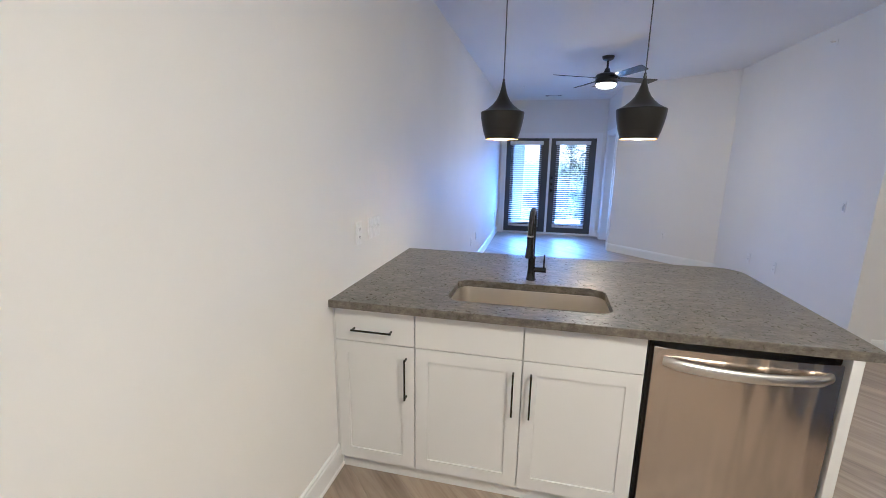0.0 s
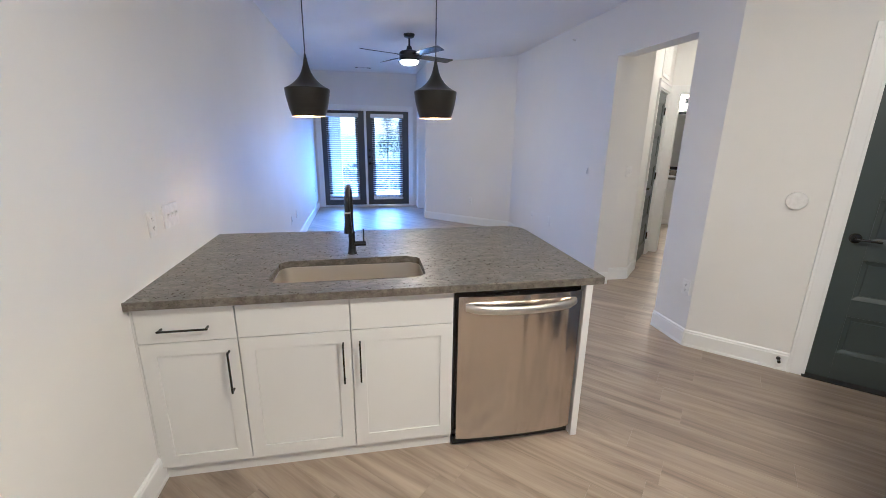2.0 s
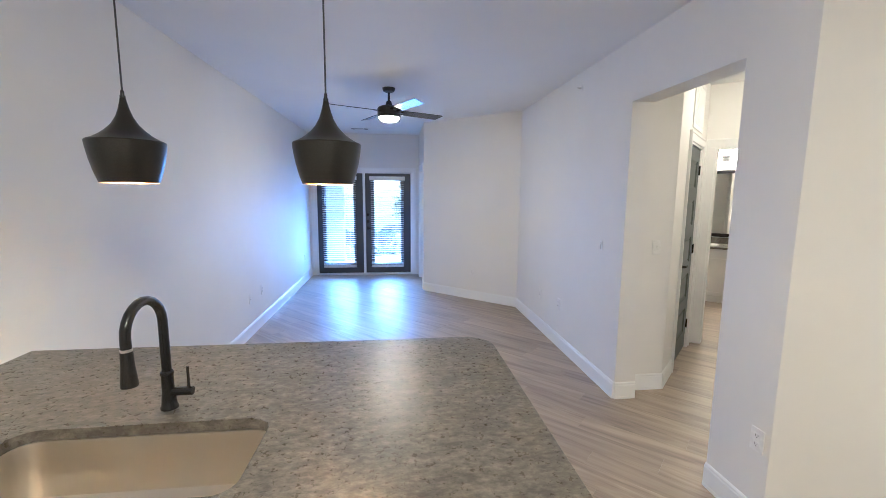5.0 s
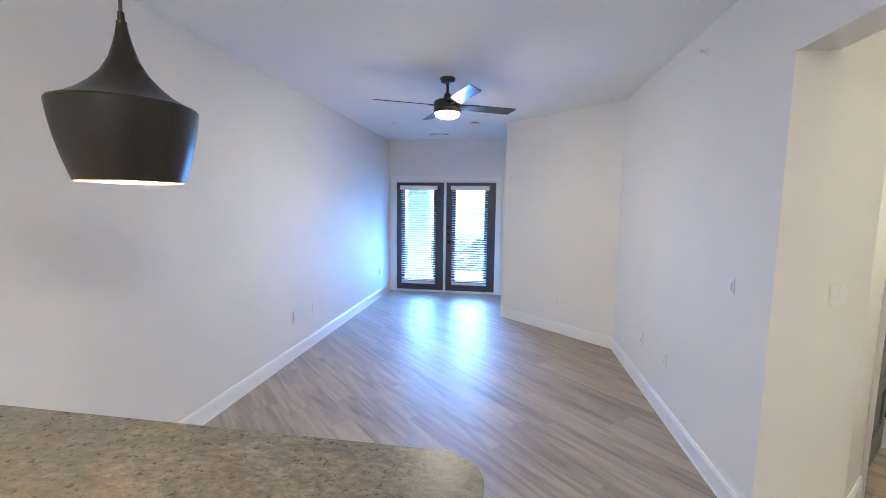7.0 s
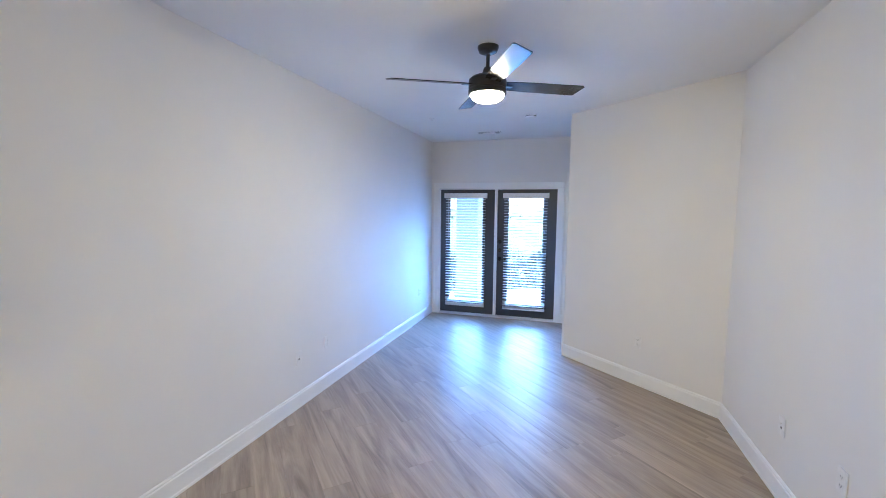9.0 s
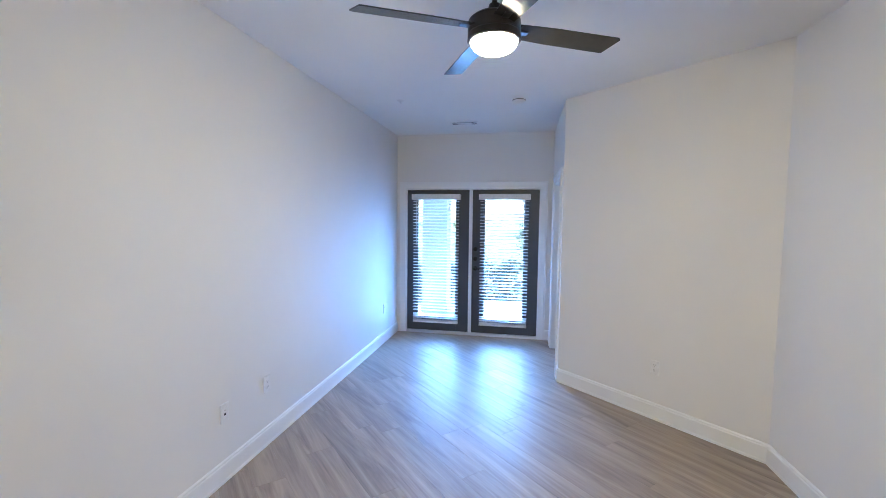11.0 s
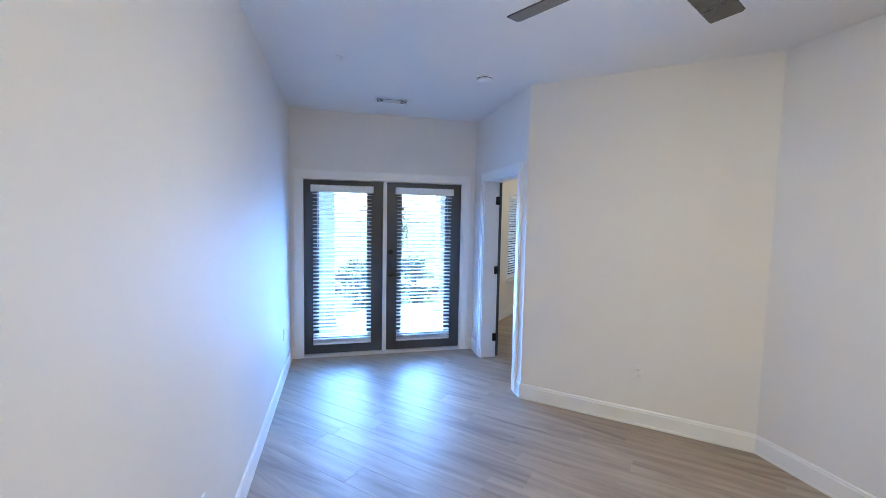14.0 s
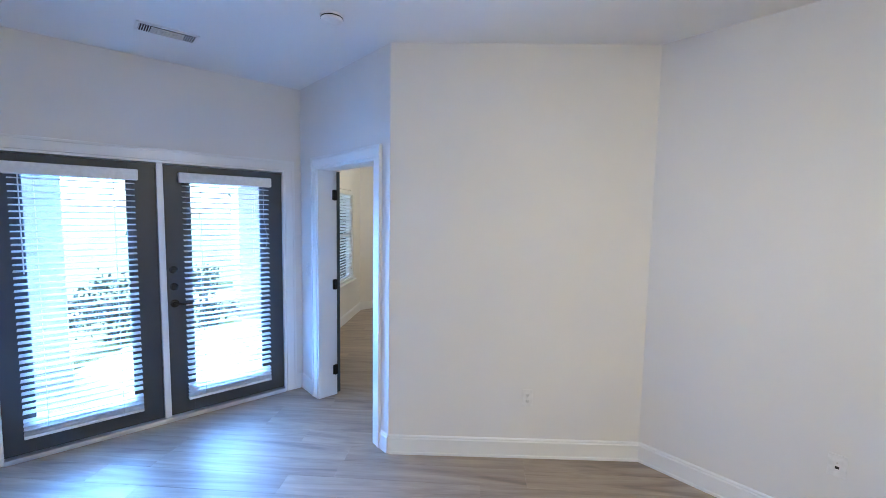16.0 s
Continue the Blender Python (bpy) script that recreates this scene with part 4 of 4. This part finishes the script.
part("cover", lathe([(0.060, -0.0095), (0.062, -0.015), (0.058, -0.026), (0.048, -0.031), (0, -0.032)], 36), PLATE, smoke, "", True)

part("slot", lathe([(0.0600, -0.0100), (0.0625, -0.0102), (0.0632, -0.0150), (0.0610, -0.0165)], 36), HOLE, smoke, "dark sensing slot", True)

vent = thing("ceiling_vent", "white slotted supply vent in the ceiling", "air vent", at=(1.057, 6.955, CEILING))
part("frame", box(-0.165, 0.165, -0.075, 0.075, -0.008, 0.0, 0.003), PLATE, vent)
# no slots are cut: their shade is this plate's dark colour
part("backing", box(-0.148, 0.148, -0.055, 0.055, -0.0095, -0.007), plain("slot_shade_grey", (0.035, 0.036, 0.04), 0.8), vent, "dark plate for the shade in the slots")
fin_long = mesh_of("fin", box(-0.088, 0.088, -0.002, 0.002, -0.014, -0.008), PLATE)
for k in range(6):
    same("fin", fin_long, vent, (0, -0.046 + 0.0184 * k, 0))
fin_short = mesh_of("fin", box(-0.0016, 0.0016, -0.054, 0.054, -0.014, -0.008), PLATE)
for k in range(5):
    for sg in (-1, 1):
        same("fin", fin_short, vent, (sg * (0.096 + 0.0125 * k), 0, 0))

# ---- bedroom window ----
ln, turn = run(BW0, BW1)
win = thing("window_1", "white double-hung bedroom window with a slatted blind", "window", "", "structure", (BW0[0], BW0[1], 0), turn)
for x0, x1, z0, z1 in ((0.42, 0.465, 0.62, 2.02), (1.295, 1.34, 0.62, 2.02)):
    part("window_frame", box(x0, x1, 0.05, 0.13, z0, z1, 0.002), TRIM, win)
for z0, z1 in ((0.62, 0.665), (1.30, 1.34), (1.975, 2.02)):
    part("window_frame", box(0.466, 1.294, 0.052, 0.128, z0, z1, 0.002), TRIM, win)
for z0, z1 in ((0.665, 1.30), (1.34, 1.975)):
    part("pane", box(0.466, 1.294, 0.088, 0.092, z0, z1), GLASS, win).visible_shadow = False
part("window_sill", box(0.36, 1.40, -0.05, 0.05, 0.595, 0.62, 0.004), TRIM, win)
bl = thing("window_blind", "white slatted blind lowered over the bedroom window", "blind", at=(BW0[0], BW0[1], 0), turn=turn)
part("valance", box(0.43, 1.33, -0.01, 0.045, 1.95, 2.01, 0.004), BLIND, bl)
bm = box(0.44, 1.32, -0.025, 0.025, -0.0014, 0.0014)
bm.transform(pose(0, 0.025, 0, -40, 0, 0))
me = mesh_of("slat", bm, BLIND)
for k in range(31):
    same("slat", me, bl, (0, 0, 1.93 - 0.0415 * k))
part("bottom_rail", box(0.44, 1.32, 0.0, 0.05, 0.63, 0.65, 0.003), BLIND, bl)

# ---- outdoors ----
tagged(part("ground", box(-60, 60, 7.745, 260, -0.35, -0.12), GRASS), "mown lawn beyond the patio", "ground", "", "structure")
tagged(part("patio", slab([(-0.6, 7.737), (2.26, 7.737), (2.26, 8.9), (2.85, 8.99), (3.7, 9.8), (3.7, 11.3), (2.45, 11.3), (2.45, 10.42), (1.1, 10.25), (0.55, 9.5), (-0.6, 9.5)], -0.20, -0.02, 0.006), CONCRETE), "pale concrete patio slab outside the doors", "patio", "", "structure")
tagged(part("pavement", box(-14, 16, 12.6, 14.0, -0.3, -0.09, 0.01), CONCRETE), "pale concrete walkway", "pavement", "", "structure")
for x0, x1, y0 in ((0.04, 0.48, 9.0), (2.49, 2.93, 10.78)):
    col = thing("patio_column", "pale painted square patio column", "column", "patio columns", at=(0, 0, 0))
    part("shaft", box(x0, x1, y0, y0 + 0.42, -0.02, 2.839, 0.006), SIDING, col)
    part("plinth", box(x0 - 0.02, x1 + 0.02, y0 - 0.02, y0 + 0.44, -0.02, 0.14, 0.006), SIDING, col)


def leaf_cloud(name, parent, centre, size, count, seed, leaf):
    rng = random.Random(seed)
    verts, faces = [], []
    clumps = [Vector((rng.gauss(0, 0.42), rng.gauss(0, 0.42), rng.uniform(-0.95, 0.95))) for _ in range(26)]
    for k in range(count):
        c0 = rng.choice(clumps)
        taper = 1.0 - 0.55 * max(0, c0.z)
        p = Vector(((c0.x * taper + rng.gauss(0, 0.17)) * size[0], (c0.y * taper + rng.gauss(0, 0.17)) * size[1], (c0.z + rng.gauss(0, 0.12)) * size[2])) + Vector(centre)
        r = Euler((rng.uniform(0, 6.3), rng.uniform(0, 6.3), rng.uniform(0, 6.3))).to_matrix()
        s = leaf * rng.uniform(0.6, 1.3)
        i = len(verts)
        verts += [p + r @ Vector(v) * s for v in ((-0.5, 0, 0), (0, -0.24, 0.05), (0.5, 0, 0), (0, 0.24, 0.05))]
        faces.append((i, i + 1, i + 2, i + 3))
    me = bpy.data.meshes.new(name)
    me.from_pydata(verts, [], faces)
    me.materials.append(LEAF)
    ob = new(name, me)
    ob.parent = parent
    return ob


def tree(x, y, height, spread, seed, leaves):
    rng = random.Random(seed)
    root = thing("tree", "young slender leafy tree beyond the patio", "tree", "trees beyond the patio", at=(x, y, -0.12))
    bm = tube([(0, 0, 0), (0.03, 0.02, height * 0.35), (-0.02, 0.03, height * 0.7), (0.01, 0, height * 0.95)], 0.045, 10)
    for v in bm.verts:
        k = 1 - 0.7 * v.co.z / height
        v.co.x *= k
        v.co.y *= k
    for k in range(12):
        z = height * rng.uniform(0.25, 0.85)
        an = rng.uniform(0, 6.3)
        ln0 = spread * rng.uniform(0.5, 0.9)
        tube([(0, 0, z), (ln0 * 0.5 * math.cos(an), ln0 * 0.5 * math.sin(an), z + 0.18), (ln0 * math.cos(an), ln0 * math.sin(an), z + 0.5)], 0.012, 6, bm)
    part("trunk", bm, BARK, root, "thin bare trunk and limbs")
    leaf_cloud("crown", root, (0, 0, height * 0.6), (spread, spread, height * 0.42), leaves, seed, 0.10)


tree(2.05, 16.8, 4.6, 0.62, 3, 4200)
tree(5.6, 17.0, 5.0, 1.5, 8, 3000)
tree(-3.2, 19.0, 5.5, 1.7, 9, 3000)
for k, (x, y) in enumerate(((-0.55, 10.1), (0.2, 10.25), (0.85, 10.85), (1.45, 10.95), (2.05, 11.0), (3.3, 11.9))):
    sh0 = thing("shrub", "low clipped green shrub beside the walkway", "shrub", "shrubs along the walkway", at=(x, y, -0.12))
    leaf_cloud("foliage", sh0, (0, 0, 0.43), (0.50, 0.42, 0.43), 1500, 20 + k, 0.07)
    part("stems", tube([(0, 0, -0.02), (0.02, 0.02, 0.3), (0, 0, 0.6)], 0.02, 8), BARK, sh0)

# soffit out of view, added so columns and patio darken against the sky
tagged(part("porch_shade_slab", slab([(-1.2, 7.737), (2.26, 7.737), (2.26, 8.92), (2.85, 9.0), (3.8, 9.95), (3.8, 11.3), (2.4, 11.3), (1.0, 9.6), (-1.2, 9.6)], 2.84, 3.0), CONCRETE), "unseen soffit added over the patio to shade the columns", "ceiling", "", "structure")
# unseen mass over the flat, added to block the southern sky's light
tagged(part("sky_blocker", box(-9, 12, -3.85, 7.735, CEILING + 0.124, 9.0), BLOCKER), "unseen block added above the flat to keep sky light off columns and patio", "building", "", "structure")

# ---- floor planks, laid on the diagonal ----
floor = tagged(part("floor", slab([(-0.1, -3.8), (9.1, -3.8), (9.1, 7.574), (6.3, 10.1), (4.1, 10.1), (2.85, 8.85), (2.2, 8.85), (2.2, 7.60), (-0.1, 7.60)], -0.15, -0.004), OAK), "greige oak vinyl plank floor laid on the diagonal", "floor", "", "structure")
PW, PL = 0.182, 1.22


def clip(poly, a, b, c):
    """The part of a polygon where a x + b y <= c."""
    res = []
    for p, q in zip(poly, poly[1:] + poly[:1]):
        fp, fq = a * p[0] + b * p[1] - c, a * q[0] + b * q[1] - c
        if fp <= 0:
            res.append(p)
        if fp * fq < 0:
            t = fp / (fp - fq)
            res.append((p[0] + t * (q[0] - p[0]), p[1] + t * (q[1] - p[1])))
    return res


def plank_mesh(poly):
    """A plank with eased edges, from its outline in its own space."""
    g = 0.0003
    cx0, cy0 = sum(p[0] for p in poly) / len(poly), sum(p[1] for p in poly) / len(poly)
    bm = bmesh.new()
    rings = []
    for inset, z in ((g, -0.004), (g, -0.0006), (g + 0.0008, 0.0)):
        ring = []
        for x, y in poly:
            d = Vector((x - cx0, y - cy0))
            ring.append(bm.verts.new((x - math.copysign(min(inset, abs(d.x)), d.x), y - math.copysign(min(inset, abs(d.y)), d.y), z)))
        rings.append(ring)
    for p, q in zip(rings, rings[1:]):
        for k in range(len(p)):
            bm.faces.new((p[k], p[(k + 1) % len(p)], q[(k + 1) % len(p)], q[k]))
    bm.faces.new(rings[-1])
    return mesh_of("plank", bm, OAK)


FULL = [(-PL / 2, -PW / 2), (PL / 2, -PW / 2), (PL / 2, PW / 2), (-PL / 2, PW / 2)]
full_mesh = plank_mesh(FULL)
rng = random.Random(12)
for row in range(-16, 75):
    u = row * PW
    start = rng.uniform(0, PL)
    for col in range(-9, 8):
        v = start + col * PL
        cen = U * u + V * v
        if not (-0.6 < cen.x < 7.4 and -4.2 < cen.y < 10.6):
            continue
        hidden = (cen.x > 4.2 and v < 0.3 and not cen.y > 7.0) or (cen.x > 4.6 and v > 2.9) or cen.y < -2.6 or (cen.x > 4.9 and v < 0.5) or (cen.x > 3.9 and cen.y < -0.9) or (cen.x < 2.1 and cen.y > 8.3) or v > 4.2
        if hidden:
            continue
        m = pose(cen.x, cen.y, 0, 0, 0, -45)
        corners = [m @ Vector((x, y, 0)) for x, y in FULL]
        limits = [(-1, 0, 0.02), (0, -1, 3.72), (0, 1, 10.05)]
        if min(c0.x for c0 in corners) < 2.26:
            limits.append((0, 1, 7.60) if cen.x < 2.26 else (-1, 0, -2.2))
        if cen.x >= 2.26 and max(c0.y for c0 in corners) < 7.6:
            limits = limits[:3]
        poly = [(c0.x, c0.y) for c0 in corners]
        whole = True
        for a0, b0, c0 in limits:
            if any(a0 * p[0] + b0 * p[1] > c0 for p in poly):
                whole = False
            poly = clip(poly, a0, b0, c0) if poly else poly
        if len(poly) < 3:
            continue
        if whole:
            ob = new("plank", full_mesh)
        else:
            inv = m.inverted()
            local = [inv @ Vector((x, y, 0)) for x, y in poly]
            ob = new("plank", plank_mesh([(p.x, p.y) for p in local]))
        ob.parent = floor
        ob.matrix_local = m
